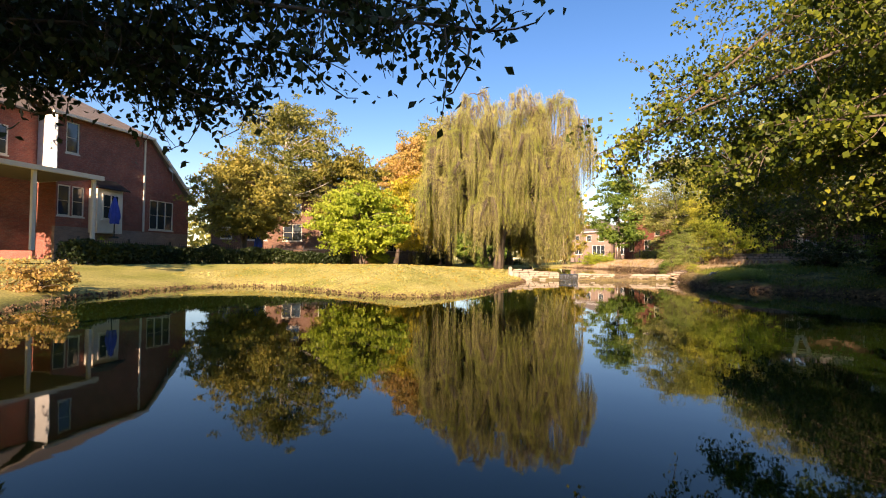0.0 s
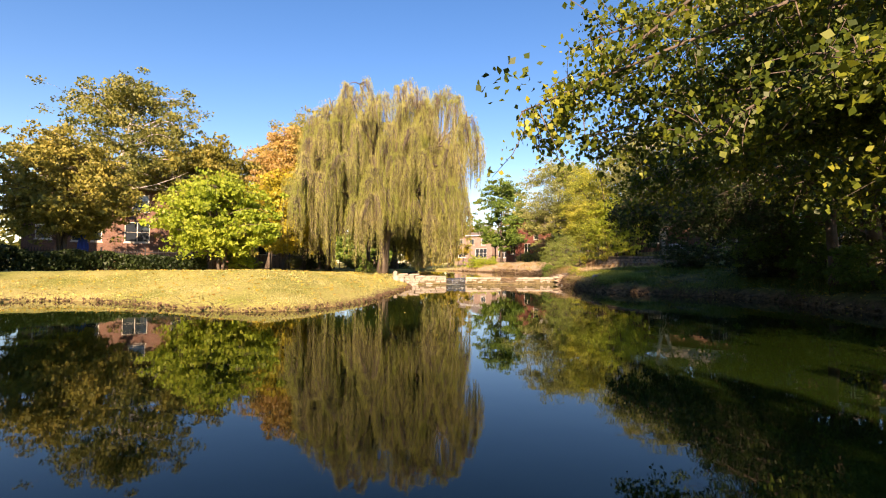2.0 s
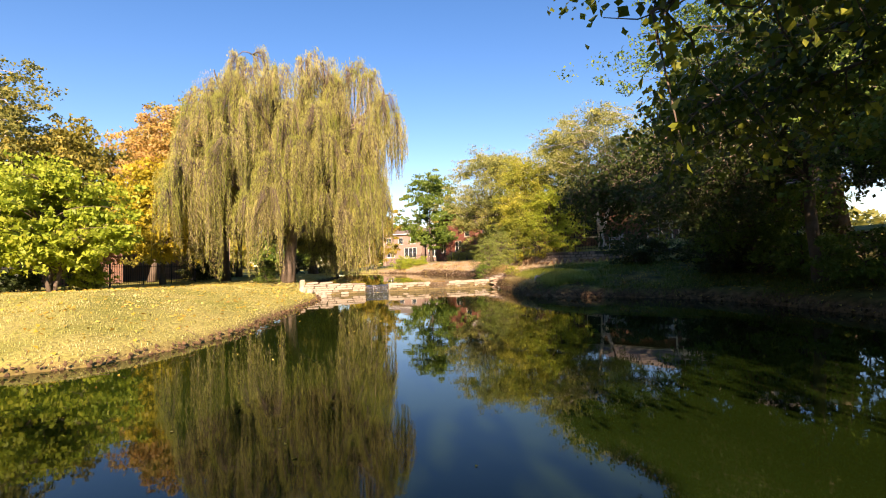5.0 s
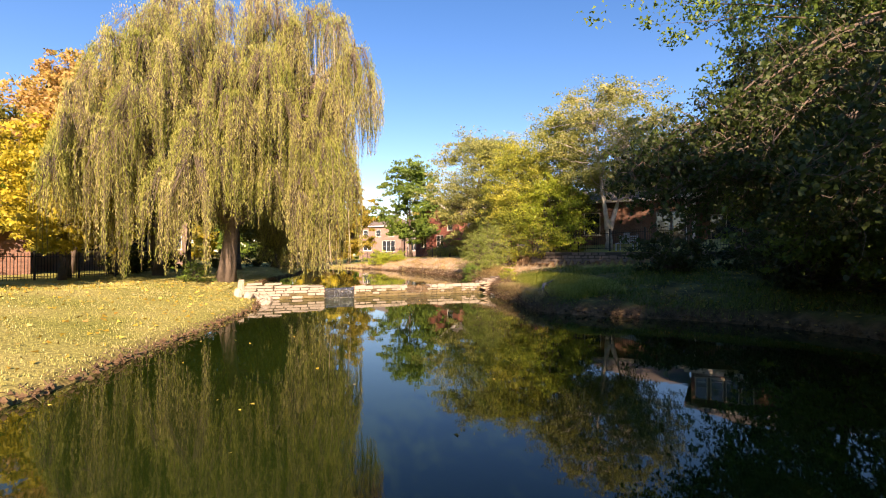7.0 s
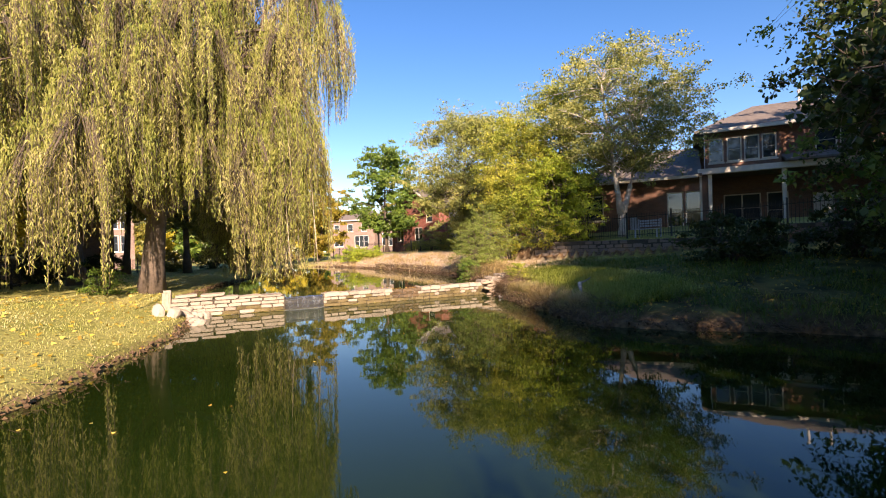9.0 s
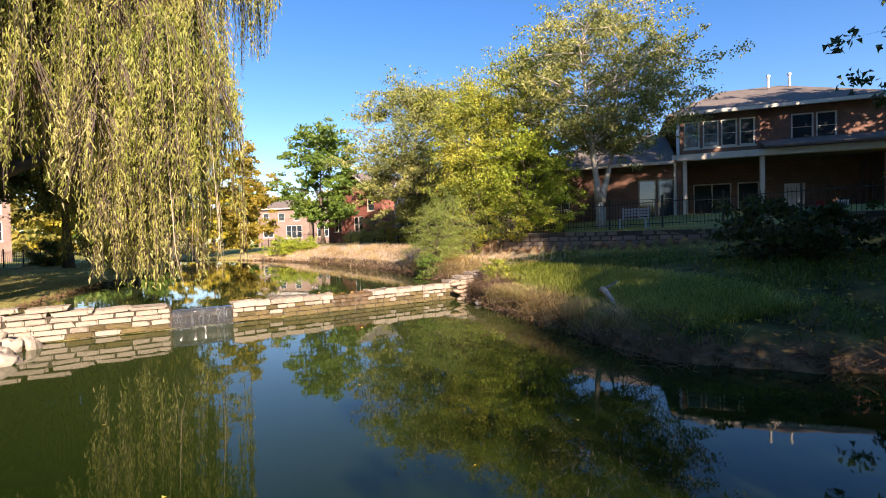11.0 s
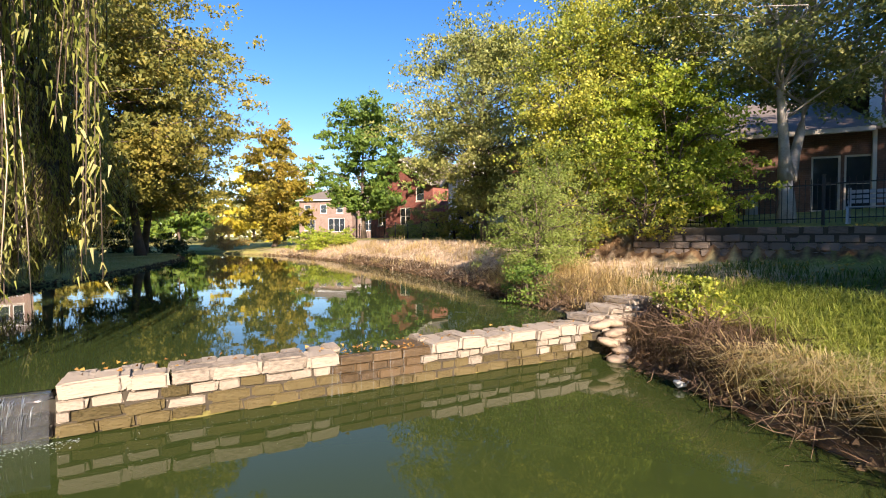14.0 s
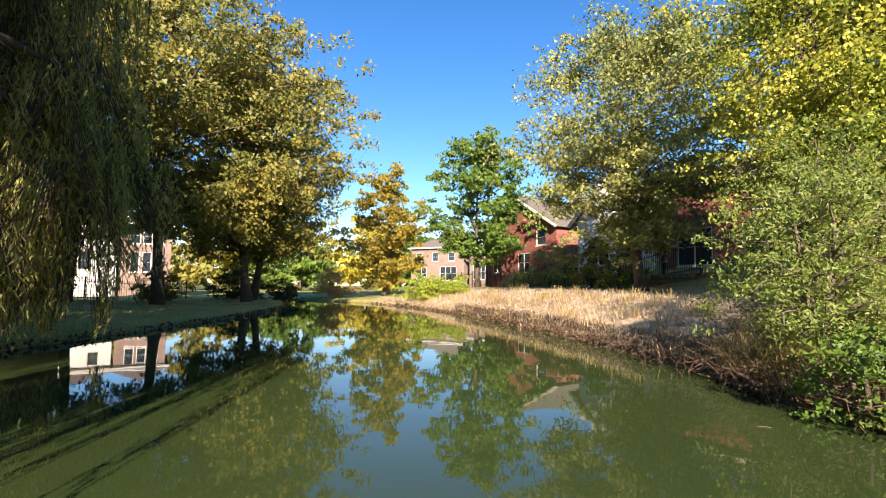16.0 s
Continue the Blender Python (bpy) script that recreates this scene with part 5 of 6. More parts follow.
# red brick house beyond the left lawn
def red_house():
    M, W = place((-27.27, -19.15), (-28.88, -9.19), 3.05)
    h = thing("brick_house", M, "two-storey red brick house with sloping shingle roof", "house")
    EV, FOOT, XS = 6.66, 2.5, 6.4
    holes = [(0.5, 1.3, 4.5, 6.4), (0.1, 0.85, 0.65, 2.5), (0.95, 1.7, 0.65, 2.5), (6.5, 8.6, 0.2, 2.35)]
    wall_part(h, XS, EV, holes[:3], M_REDWALL, z0=0)
    wall_part(h, W - XS, FOOT, holes[3:], M_REDWALL, x0=XS, name="wall")
    part("plinth", boxes(((0, 0.02, -3), (W, 0.25, -0.003))), M_GREYWALL, h)
    bm = bmesh.new()
    front = [bm.verts.new(v) for v in ((XS, 0, FOOT), (W, 0, FOOT), (XS, 0, EV))]
    back = [bm.verts.new((v.co.x, 0.25, v.co.z)) for v in front]
    bm.faces.new(front)
    bm.faces.new(back[::-1])
    for i in range(3):
        bm.faces.new((front[i - 1], back[i - 1], back[i], front[i]))
    bmesh.ops.recalc_face_normals(bm, faces=bm.faces[:])
    part("gable", bm, M_REDWALL, h)
    part("rear_wall", boxes(((0, 9.75, -2), (W, 10, FOOT))), M_REDWALL, h)
    part("side_wall", boxes(((W - 0.25, 0.25, -2), (W, 9.75, FOOT))), M_REDWALL, h)
    part("end_wall", boxes(((0, 0.25, -2), (0.25, 9.75, EV))), M_REDWALL, h)
    # upper front wall beyond the lit pale return
    part("return_wall", boxes(((-0.05, -0.05, 2.6), (-0.004, 1.6, EV))), M_SIDING, h, "pale painted return beside the brick")
    slab_roof(h, ((XS - 0.1, -0.35, EV + 0.12), (W + 0.5, -0.35, FOOT + 0.0), (W + 0.5, 10, FOOT + 0.0), (XS - 0.1, 10, EV + 0.12)))
    slab_roof(h, ((-0.6, -0.45, EV + 0.1), (XS - 0.1, -0.45, EV + 0.1), (XS - 2.2, 4.5, EV + 2.7), (-0.6, 4.5, EV + 2.7)))
    slab_roof(h, ((-0.6, 4.5, EV + 2.7), (XS - 2.2, 4.5, EV + 2.7), (XS - 0.1, 10, EV + 0.1), (-0.6, 10, EV + 0.1)))
    slab_roof(h, ((XS - 0.1, -0.45, EV + 0.1), (XS - 0.1, 10, EV + 0.1), (XS - 2.2, 4.5, EV + 2.7)))
    board(h, (-0.6, -0.47, EV), (XS, -0.47, EV), 0.08)
    board(h, (XS - 0.05, -0.37, EV), (W + 0.5, -0.37, FOOT - 0.1), 0.08)
    board(h, (XS - 0.45, -0.06, 0), (XS - 0.45, -0.06, EV - 0.1), 0.05, M_TRIM, "downpipe")
    window(h, 0.5, 1.3, 4.5, 6.4, grille=False)
    window(h, 0.1, 0.85, 0.65, 2.5, grille=False)
    window(h, 0.95, 1.7, 0.65, 2.5, grille=False)
    window(h, 6.5, 8.6, 0.2, 2.35, halves=3, cols=1, rows=1)
    # box bay with its own little roof
    part("bay", boxes(((1.98, -0.75, -0.3), (3.7, -0.004, 2.5))), M_TRIM, h, "cream box bay")
    window(h, 2.25, 3.4, 0.6, 2.2, m=Matrix.Translation((0, -0.87, 0)), halves=2)
    slab_roof(h, ((1.75, -1.1, 2.55), (3.95, -1.1, 2.55), (3.8, -0.01, 3.2), (1.9, -0.01, 3.2)), 0.08, M_IRON, "bay_roof")
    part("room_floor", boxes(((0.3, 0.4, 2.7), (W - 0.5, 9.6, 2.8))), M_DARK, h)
    # covered patio in front of the near end
    part("patio_roof", boxes(((-7.0, -3.6, 2.62), (-0.06, 1.4, 2.8))), M_ROOF, h)
    board(h, (-7.0, -3.64, 2.66), (-0.06, -3.64, 2.66), 0.12)
    for x in (-6.6, -3.6, -0.5):
        part("post", boxes(((x, -3.5, -1.5), (x + 0.18, -3.32, 2.55)), bevel=0.01), M_TRIM, h)
    part("patio_wall", boxes(((-7.0, 1.5, -1.5), (-0.06, 1.7, 6.7))), M_REDWALL, h)
    window(h, -2.6, -1.7, 3.9, 5.6, m=Matrix.Translation((0, 1.35, 0)))
    slab_roof(h, ((-7.5, 1.0, EV + 0.1), (-0.5, 1.0, EV + 0.1), (-0.5, 4.5, EV + 2.7), (-7.5, 4.5, EV + 2.7)))
    bm = bmesh.new()
    bmesh.ops.create_cone(bm, cap_ends=False, segments=16, radius1=0.32, radius2=0.05, depth=0.12, matrix=Matrix.Translation((W - 1.9, -0.3, FOOT + 2.35)) @ Matrix.Rotation(radians(60), 4, "X"))
    box_into(bm, (W - 1.92, -0.3, FOOT + 1.5), (W - 1.88, -0.26, FOOT + 2.3))
    part("satellite_dish", bm, M_BLUEGREY, h, "grey satellite dish")


red_house()


def plain_house(p, q, z, h, depth, ridge, wall_m, label, wins, gable=False, roof_m=None, frame_mat=None, drop=2.0):
    """A house with windowed front, side walls, and a hipped or gabled roof."""
    M, W = place(p, q, z + TILT * max(-34, min(34, (p[0] + q[0]) / 2 - 4)))
    ob = thing("house", M, label, "house", "houses round the ponds")
    wall_part(ob, W, h + drop, [(a, b, c, d) for a, b, c, d, *_ in wins], wall_m, z0=-drop)
    for x in (0, W - 0.25):
        part("side_wall", boxes(((x, 0.25, -drop), (x + 0.25, depth - 0.25, h))), wall_m, ob)
    part("rear_wall", boxes(((0, depth - 0.25, -drop), (W, depth, h))), wall_m, ob)
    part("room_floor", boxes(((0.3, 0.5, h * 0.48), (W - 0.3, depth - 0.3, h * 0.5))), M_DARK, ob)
    e = 0.4
    if gable:
        bm = bmesh.new()
        f = [bm.verts.new(v) for v in ((0, 0, h), (W, 0, h), (W / 2, 0, h + ridge))]
        b = [bm.verts.new((v.co.x, 0.25, v.co.z)) for v in f]
        bm.faces.new(f)
        bm.faces.new(b[::-1])
        for i in range(3):
            bm.faces.new((f[i - 1], b[i - 1], b[i], f[i]))
        bmesh.ops.recalc_face_normals(bm, faces=bm.faces[:])
        part("gable", bm, wall_m, ob)
        s = ridge / (W / 2) * e
        slab_roof(ob, ((-e, -e, h - s + 0.1), (W / 2, -e, h + ridge + 0.1), (W / 2, depth + e, h + ridge + 0.1), (-e, depth + e, h - s + 0.1)), 0.12, roof_m)
        slab_roof(ob, ((W / 2, -e, h + ridge + 0.1), (W + e, -e, h - s + 0.1), (W + e, depth + e, h - s + 0.1), (W / 2, depth + e, h + ridge + 0.1)), 0.12, roof_m)
        board(ob, (-e, -e - 0.03, h - s), (W / 2, -e - 0.03, h + ridge), 0.08, frame_mat)
        board(ob, (W / 2, -e - 0.03, h + ridge), (W + e, -e - 0.03, h - s), 0.08, frame_mat)
    else:
        k = min(W, depth) / 2
        r0, r1 = (k, depth / 2, h + ridge), (max(W - k, k + 0.1), depth / 2, h + ridge)
        A, B, C, D = (-e, -e, h), (W + e, -e, h), (W + e, depth + e, h), (-e, depth + e, h)
        slab_roof(ob, (A, B, r1, r0), 0.12, roof_m)
        slab_roof(ob, (C, D, r0, r1), 0.12, roof_m)
        slab_roof(ob, (B, C, r1), 0.12, roof_m)
        slab_roof(ob, (D, A, r0), 0.12, roof_m)
        board(ob, (-e, -e - 0.03, h - 0.08), (W + e, -e - 0.03, h - 0.08), 0.09, frame_mat)
    for a, b, c, d, *n in wins:
        window(ob, a, b, c, d, halves=n[0] if n else 1, frame_mat=frame_mat)
    return ob, W


# brown house with the deep covered patio on the right bank
def patio_house():
    d = Vector((0.863, -0.5055, 0))
    p = Vector((22.42, 12.4, 0)) - d * 8.69
    q = p + d * 17.0
    M, W = place(p.xy, q.xy, 2.6)
    M = M @ Matrix.Scale(1.1, 4)
    h = thing("patio_house", M, "two-storey brown brick house with deep shaded patio", "house")
    U = 7.9          # where the patio starts along the front
    holes = [(5.7, 6.6, 0.3, 2.4), (6.7, 7.55, 0.3, 2.4), (0.8, 2.0, 0.9, 2.5)]
    wall_part(h, U, 4.9, holes, M_BROWNWALL, z0=-1.6)
    window(h, 5.7, 6.6, 0.3, 2.4)
    window(h, 6.7, 7.55, 0.3, 2.4)
    window(h, 0.8, 2.0, 0.9, 2.5)
    # patio: floor, back wall, posts, beam
    part("patio_floor", boxes(((U, -0.3, -1.6), (W + 0.6, 3.4, 0.02))), M_TIMBER, h, "red-brown patio deck")
    wall_part(h, W - U, 3.4, [(1.0 + U, 3.0 + U, 0.5, 2.3), (3.3 + U, 4.4 + U, 0.1, 2.3), (5.6 + U, 6.6 + U, 0.05, 2.1)], M_BROWNWALL, x0=U, m=Matrix.Translation((0, 3.2, 0)))
    window(h, 1.0 + U, 3.0 + U, 0.5, 2.3, halves=2, m=Matrix.Translation((0, 3.2, 0)), grille=False)
    window(h, 3.3 + U, 4.4 + U, 0.1, 2.3, m=Matrix.Translation((0, 3.2, 0)), grille=False)
    part("door", boxes(((5.6 + U, 3.26, 0.05), (6.6 + U, 3.32, 2.1))), M_SIDING, h, "pale patio door")
    part("side_wall", boxes(((U - 0.25, 0.25, -1.6), (U, 3.2, 3.3))), M_BROWNWALL, h)
    for x in (U + 0.02, U + 3.6, W + 0.3):
        part("post", boxes(((x, -0.12, 0.02), (x + 0.2, 0.08, 3.28)), ((x - 0.04, -0.16, 0.02), (x + 0.24, 0.12, 0.3)), bevel=0.01), M_TRIM, h)
    part("post", boxes(((U - 0.42, -0.1, -1.0), (U - 0.3, -0.004, 3.28))), M_TRIM, h)
    part("beam", boxes(((U - 0.5, -0.3, 3.3), (W + 0.7, 0.1, 3.62))), M_TRIM, h)
    part("patio_ceiling", boxes(((U, 0.1, 3.4), (W + 0.6, 3.4, 3.5))), M_TIMBER, h)
    slab_roof(h, ((U + 3.7, -0.6, 3.75), (W + 0.9, -0.6, 3.75), (W + 0.9, 1.2, 4.3), (U + 3.7, 1.2, 4.3)))
    # upper storey with a window bay
    up = [(U + 0.1, U + 0.85, 3.95, 5.35), (U + 1.0, U + 1.75, 3.95, 5.35), (U + 1.85, U + 2.6, 3.95, 5.35), (U + 2.7, U + 3.4, 3.95, 5.35)]
    wall_part(h, 3.7, 2.15, up, M_BROWNWALL, z0=3.64, x0=U - 0.1, m=Matrix.Translation((0, -0.05, 0)), name="bay_wall")
    for a, b, c, d in up:
        window(h, a, b, c, d, m=Matrix.Translation((0, -0.05, 0)), cols=2, rows=3)
    part("bay_side", boxes(((U + 3.35, 0.21, 3.64), (U + 3.6, 1.4, 5.79))), M_BROWNWALL, h)
    part("bay_side", boxes(((U - 0.1, 0.21, 3.64), (U + 0.15, 1.4, 5.79))), M_SIDING, h, "pale boarded return")
    wall_part(h, W - U - 3.0, 2.5, [(U + 5.4, U + 6.4, 4.2, 5.6), (U + 6.5, U + 7.4, 4.2, 5.6)], M_BROWNWALL, z0=3.64, x0=U + 3.6, m=Matrix.Translation((0, 1.4, 0)))
    window(h, U + 5.4, U + 6.4, 4.2, 5.6, m=Matrix.Translation((0, 1.4, 0)), rows=3)
    window(h, U + 6.5, U + 7.4, 4.2, 5.6, m=Matrix.Translation((0, 1.4, 0)), rows=3)
    part("end_wall", boxes(((W + 0.35, 1.65, -1.6), (W + 0.6, 11, 6.1))), M_BROWNWALL, h)
    part("rear_wall", boxes(((0, 11, -1.6), (W + 0.6, 11.25, 6.0))), M_BROWNWALL, h)
    part("end_wall", boxes(((0, 0.25, -1.6), (0.25, 11, 3.3))), M_BROWNWALL, h)
    E1 = 6.1
    x0, x1, y0, y1 = U - 0.6, W + 1.1, 0.9, 11.6
    r0, r1 = (x0 + 3.6, 6.2, E1 + 2.3), (x1 - 3.9, 6.2, E1 + 2.3)
    slab_roof(h, ((x0, y0, E1), (x1, y0, E1), r1, r0))
    slab_roof(h, ((x1, y1, E1), (x0, y1, E1), r0, r1))
    slab_roof(h, ((x1, y0, E1), (x1, y1, E1), r1))
    slab_roof(h, ((x0, y1, E1), (x0, y0, E1), r0))
    slab_roof(h, ((x0 + 0.2, -0.45, 5.8), (U + 4.0, -0.45, 5.8), (U + 3.2, 2.8, 7.1), (x0 + 1.6, 2.8, 7.1)))
    board(h, (x0 + 0.2, -0.48, 5.72), (U + 4.0, -0.48, 5.72), 0.09)
    board(h, (U + 4.0, 0.87, 6.02), (x1, 0.87, 6.02), 0.09)
    board(h, (U + 4.0, -0.48, 5.72), (U + 4.0, 0.9, 6.02), 0.09)
    # one-storey wing roof
    slab_roof(h, ((-0.6, -0.5, 3.3), (U - 0.3, -0.5, 3.3), (U - 0.3, 5.5, 5.9), (3.6, 5.5, 5.9)))
    slab_roof(h, ((-0.6, 11.6, 3.3), (-0.6, -0.5, 3.3), (3.6, 5.5, 5.9)))
    board(h, (-0.6, -0.53, 3.22), (U - 0.5, -0.53, 3.22), 0.08)
    for x, y, z in ((x0 + 6.0, 5.2, E1 + 2.0), (x0 + 7.2, 5.6, E1 + 2.1)):
        bm = bmesh.new()
        bmesh.ops.create_cone(bm, cap_ends=True, segments=10, radius1=0.07, radius2=0.07, depth=0.7, matrix=Matrix.Translation((x, y, z + 0.3)))
        bmesh.ops.create_cone(bm, cap_ends=True, segments=10, radius1=0.12, radius2=0.1, depth=0.1, matrix=Matrix.Translation((x, y, z + 0.68)))
        part("vent_pipe", bm, M_SIDING, h, "pale metal roof vent")
    part("meter_box", boxes(((3.6, -0.16, 0.2), (4.0, -0.004, 1.0))), M_BLUEGREY, h)
    return M


PATIO_M = patio_house()
WB = (-0.25, 0.9, 3.2)
plain_house((-33.5, -3.2), (-21.5, 7.4), 3.0, 5.4, 9, 2.6, M_BROWNWALL, "brown brick house behind the garden trees",
            [(0.8, 1.8, 0.9, 2.4), (3, 5, 0.8, 2.5, 2), (6.5, 8.3, 0.8, 2.5, 2), (10, 11.5, 0.8, 2.5, 2), (13, 14.4, 0.8, 2.5, 2), (3, 4.2, 3.4, 4.8), (7, 8.2, 3.4, 4.8), (12, 13.2, 3.4, 4.8)])
plain_house((-29.0, 13.0), (-20.5, 22.0), 2.2, 4.2, 8, 2.4, M_GREYWALL, "pinkish brick house behind the yellow tree", [(1.2, 2.4, 0.8, 2.4), (4.5, 6.5, 0.8, 2.4, 2), (8.5, 10, 0.8, 2.4)])
plain_house((-38.7, 37.3), (-34.8, 41.1), 3.2, 5.2, 9, 1.9, M_SIDING, "pale two-storey house beyond the lawn", [(0.9, 1.8, 3.4, 4.6), (3.6, 4.5, 3.4, 4.6), (1.4, 3.4, 0.5, 2.3, 2)])
plain_house((-34.7, 41.3), (-31.4, 44.0), 3.2, 5.2, 7, 1.9, M_GREYWALL, "grey brick house beyond the lawn", [(0.8, 1.6, 3.2, 4.8), (1.8, 2.6, 3.2, 4.8), (2.8, 3.6, 3.2, 4.8), (0.8, 1.6, 0.4, 2.4), (1.8, 2.6, 0.4, 2.4), (2.8, 3.6, 0.4, 2.4)], frame_mat=M_WHITE)
plain_house((7.0, 31.2), (10.6, 27.4), 2.3, 3.6, 9, 2.5, M_SIDING, "pale gabled house above the dry bank", [(1.6, 3.4, 3.5, 4.9, 2), (0.7, 2.3, 0.7, 2.3, 2), (3.0, 4.5, 0.7, 2.3, 2)], gable=True)
plain_house((10.9, 27.2), (17.0, 21.5), 2.3, 4.6, 8, 2.2, M_REDWALL, "red brick house with a dark porch", [(0.8, 2.6, 0.4, 2.4, 2), (4, 6, 0.4, 2.4, 2), (4.4, 5.6, 3.0, 4.2)])
plain_house((0.5, 44.5), (6.2, 36.5), 2.4, 4.2, 9, 2.8, M_REDWALL, "red brick house behind the hedge", [(1.2, 2.6, 0.6, 2.2, 2), (5, 6.6, 0.6, 2.2, 2), (7.4, 8.6, 2.7, 4.0)], gable=True)
plain_house((-13.0, 76.0), (-4.0, 72.0), 2.6, 5.6, 9, 2.6, M_GREYWALL, "pale grey house at the far end of the pond", [(1, 2.2, 3.4, 4.8), (4, 5.2, 3.4, 4.8), (7, 8.2, 3.4, 4.8), (1, 3, 0.6, 2.4, 2), (5.5, 8.5, 0.4, 2.6, 3)], frame_mat=M_WHITE)
plain_house((-3.0, 70.0), (4.0, 66.0), 2.6, 4.2, 8, 2.4, M_GREYWALL, "pinkish house at the far end of the pond", [(0.6, 3.4, 0.3, 2.6, 4), (5, 6.6, 0.6, 2.4, 2)], frame_mat=M_WHITE)
plain_house((26.5, -9.0), (33.5, -17.0), 2.6, 5.6, 9, 2.6, M_GREYWALL, "tan two-storey house beyond the trees", [(1.0, 1.9, 3.4, 5.0), (2.2, 3.1, 3.4, 5.0), (5, 6.4, 3.4, 5.0, 2), (1.0, 3.0, 0.6, 2.4, 2), (6, 8, 0.6, 2.4, 2)], frame_mat=M_WHITE)

# fences and retaining wall
picket_fence((-20.3, -21.6), (-21.2, -16.2), "black iron garden fence behind the hedge")
picket_fence((-21.2, -16.2), (-19.6, -9.6), "black iron garden fence behind the hedge")
picket_fence((-19.6, -9.6), (-14.6, -5.6), "black iron garden fence behind the hedge")
picket_fence((-14.6, -5.6), (-14.0, 4.2), "black iron fence at the edge of the lawn", step=0.16)
picket_fence((-14.0, 4.2), (-20.0, 14.0), "black iron fence under the lawn trees", step=0.18)
picket_fence((-20.0, 14.0), (-21.5, 33.0), "black iron fence under the lawn trees", step=0.2)
picket_fence((11.6, 10.4), (17.4, 3.6), "black iron fence on the terrace wall")
picket_fence((17.4, 3.6), (22.2, -2.0), "black iron fence on the terrace wall")
picket_fence((6.9, 27.0), (9.6, 18.5), "black iron fence above the dry bank")
picket_fence((2.0, 37.0), (6.9, 27.0), "black iron fence above the dry bank")
picket_fence((-9.0, 56.0), (2.0, 37.0), "black iron fence round the far gardens", step=0.25)


def retaining_wall(p, q, label, courses=4, ch=0.19, low=-0.05, top=None):
    P, Q = Vector((*p, 0)), Vector((*q, 0))
    d = Q - P
    rng = np.random.default_rng(17)
    z = min(gz(*P.xy), gz(*Q.xy))
    root = thing("retaining_wall", Matrix.Translation((p[0], p[1], z + low)) @ Matrix.Rotation(math.atan2(d.y, d.x), 4, "Z"), label, "wall", "retaining walls")
    part("core", boxes(((0, 0.05, -0.4), (d.length, 0.4, courses * ch - 0.02))), M_MORTAR, root)
    for k in range(courses):
        u = -0.2 * (k % 2)
        while u < d.length:
            w = rng.uniform(0.4, 0.5)
            a, b = max(u, 0), min(u + w, d.length)
            if b - a > 0.08:
                block("stone", WALLSTONES[rng.integers(4)], root, a + 0.005, b - 0.005, -0.36, 0.03 + rng.uniform(-0.02, 0.03) - 0.03 * k, k * ch + 0.004, (k + 1) * ch - 0.004, rng, 1)
            u += w
    return root


# base colour lowered to stand in for tree shade on the terrace wall
M_WALLSTONE = mat("grey_wall_stone", (0.15, 0.12, 0.095), 0.95, var=0.35, scale=5, fine=45, bump=0.5, obj_random=0.5)
WALLSTONES = [stone_mesh("stone", 40 + i, M_WALLSTONE) for i in range(4)]
retaining_wall((9.9, 8.4), (17.4, -0.15), "stacked stone terrace wall in tree shade")
retaining_wall((17.45, -0.2), (22.6, -6.1), "stacked stone terrace wall in tree shade")
retaining_wall((8.2, 20.6), (9.4, 16.2), "low stacked stone wall above the dry bank", courses=3)

# ---- hedges and bushes ----


def hedge(name, line, width, height, leaf, label, count, size, seed, category="hedge"):
    rng = np.random.default_rng(seed)
    seg = [(Vector((*a, 0)), Vector((*b, 0))) for a, b in zip(line, line[1:])]
    tot = sum((b - a).length for a, b in seg)
    x0, y0 = line[0]
    root = thing(name, Matrix.Translation((x0, y0, gz(x0, y0))), label, category)
    pts, tubes = [], []
    for a, b in seg:
        k = int(count * (b - a).length / tot)
        t = rng.uniform(0, 1, k)
        off = rng.uniform(-1, 1, k)
        bump = np.array([0.82 + 0.3 * noise.noise(Vector((*(a + (b - a) * v).xy, 0)) * 0.8) for v in t])
        zz = rng.uniform(0, 1, k) ** 0.6 * height * bump
        shrink = np.sqrt(np.clip(1 - (zz / (height * 1.15)) ** 3, 0.1, 1))
        n = Vector((-(b - a).y, (b - a).x, 0)).normalized()
        X = a.x + (b.x - a.x) * t + n.x * off * width / 2 * shrink + rng.normal(0, 0.06, k)
        Y = a.y + (b.y - a.y) * t + n.y * off * width / 2 * shrink + rng.normal(0, 0.06, k)
        pts.append(np.stack([X - x0, Y - y0, heights(X, Y) - gz(x0, y0) + zz], 1))
        for j in range(max(2, int((b - a).length / 0.5))):
            p = a.lerp(b, (j + 0.5) / max(2, int((b - a).length / 0.5)))
            g = gz(p.x, p.y) - gz(x0, y0)
            for _ in range(2):
                q = Vector((p.x - x0 + rng.normal(0, width * 0.2), p.y - y0 + rng.normal(0, width * 0.2), g + height * 0.7))
                tubes.append((curve_points((p.x - x0, p.y - y0, g - 0.05), q, 0.1, rng, 4), [0.02, 0.015, 0.012, 0.006], 4))
    tagged(add_mesh("stems", tubes_mesh("stems", tubes, M_BARK), root), kind="stuff")
    add_mesh("foliage", leaves_mesh("foliage", np.concatenate(pts), size, rng, leaf), root)
    return root


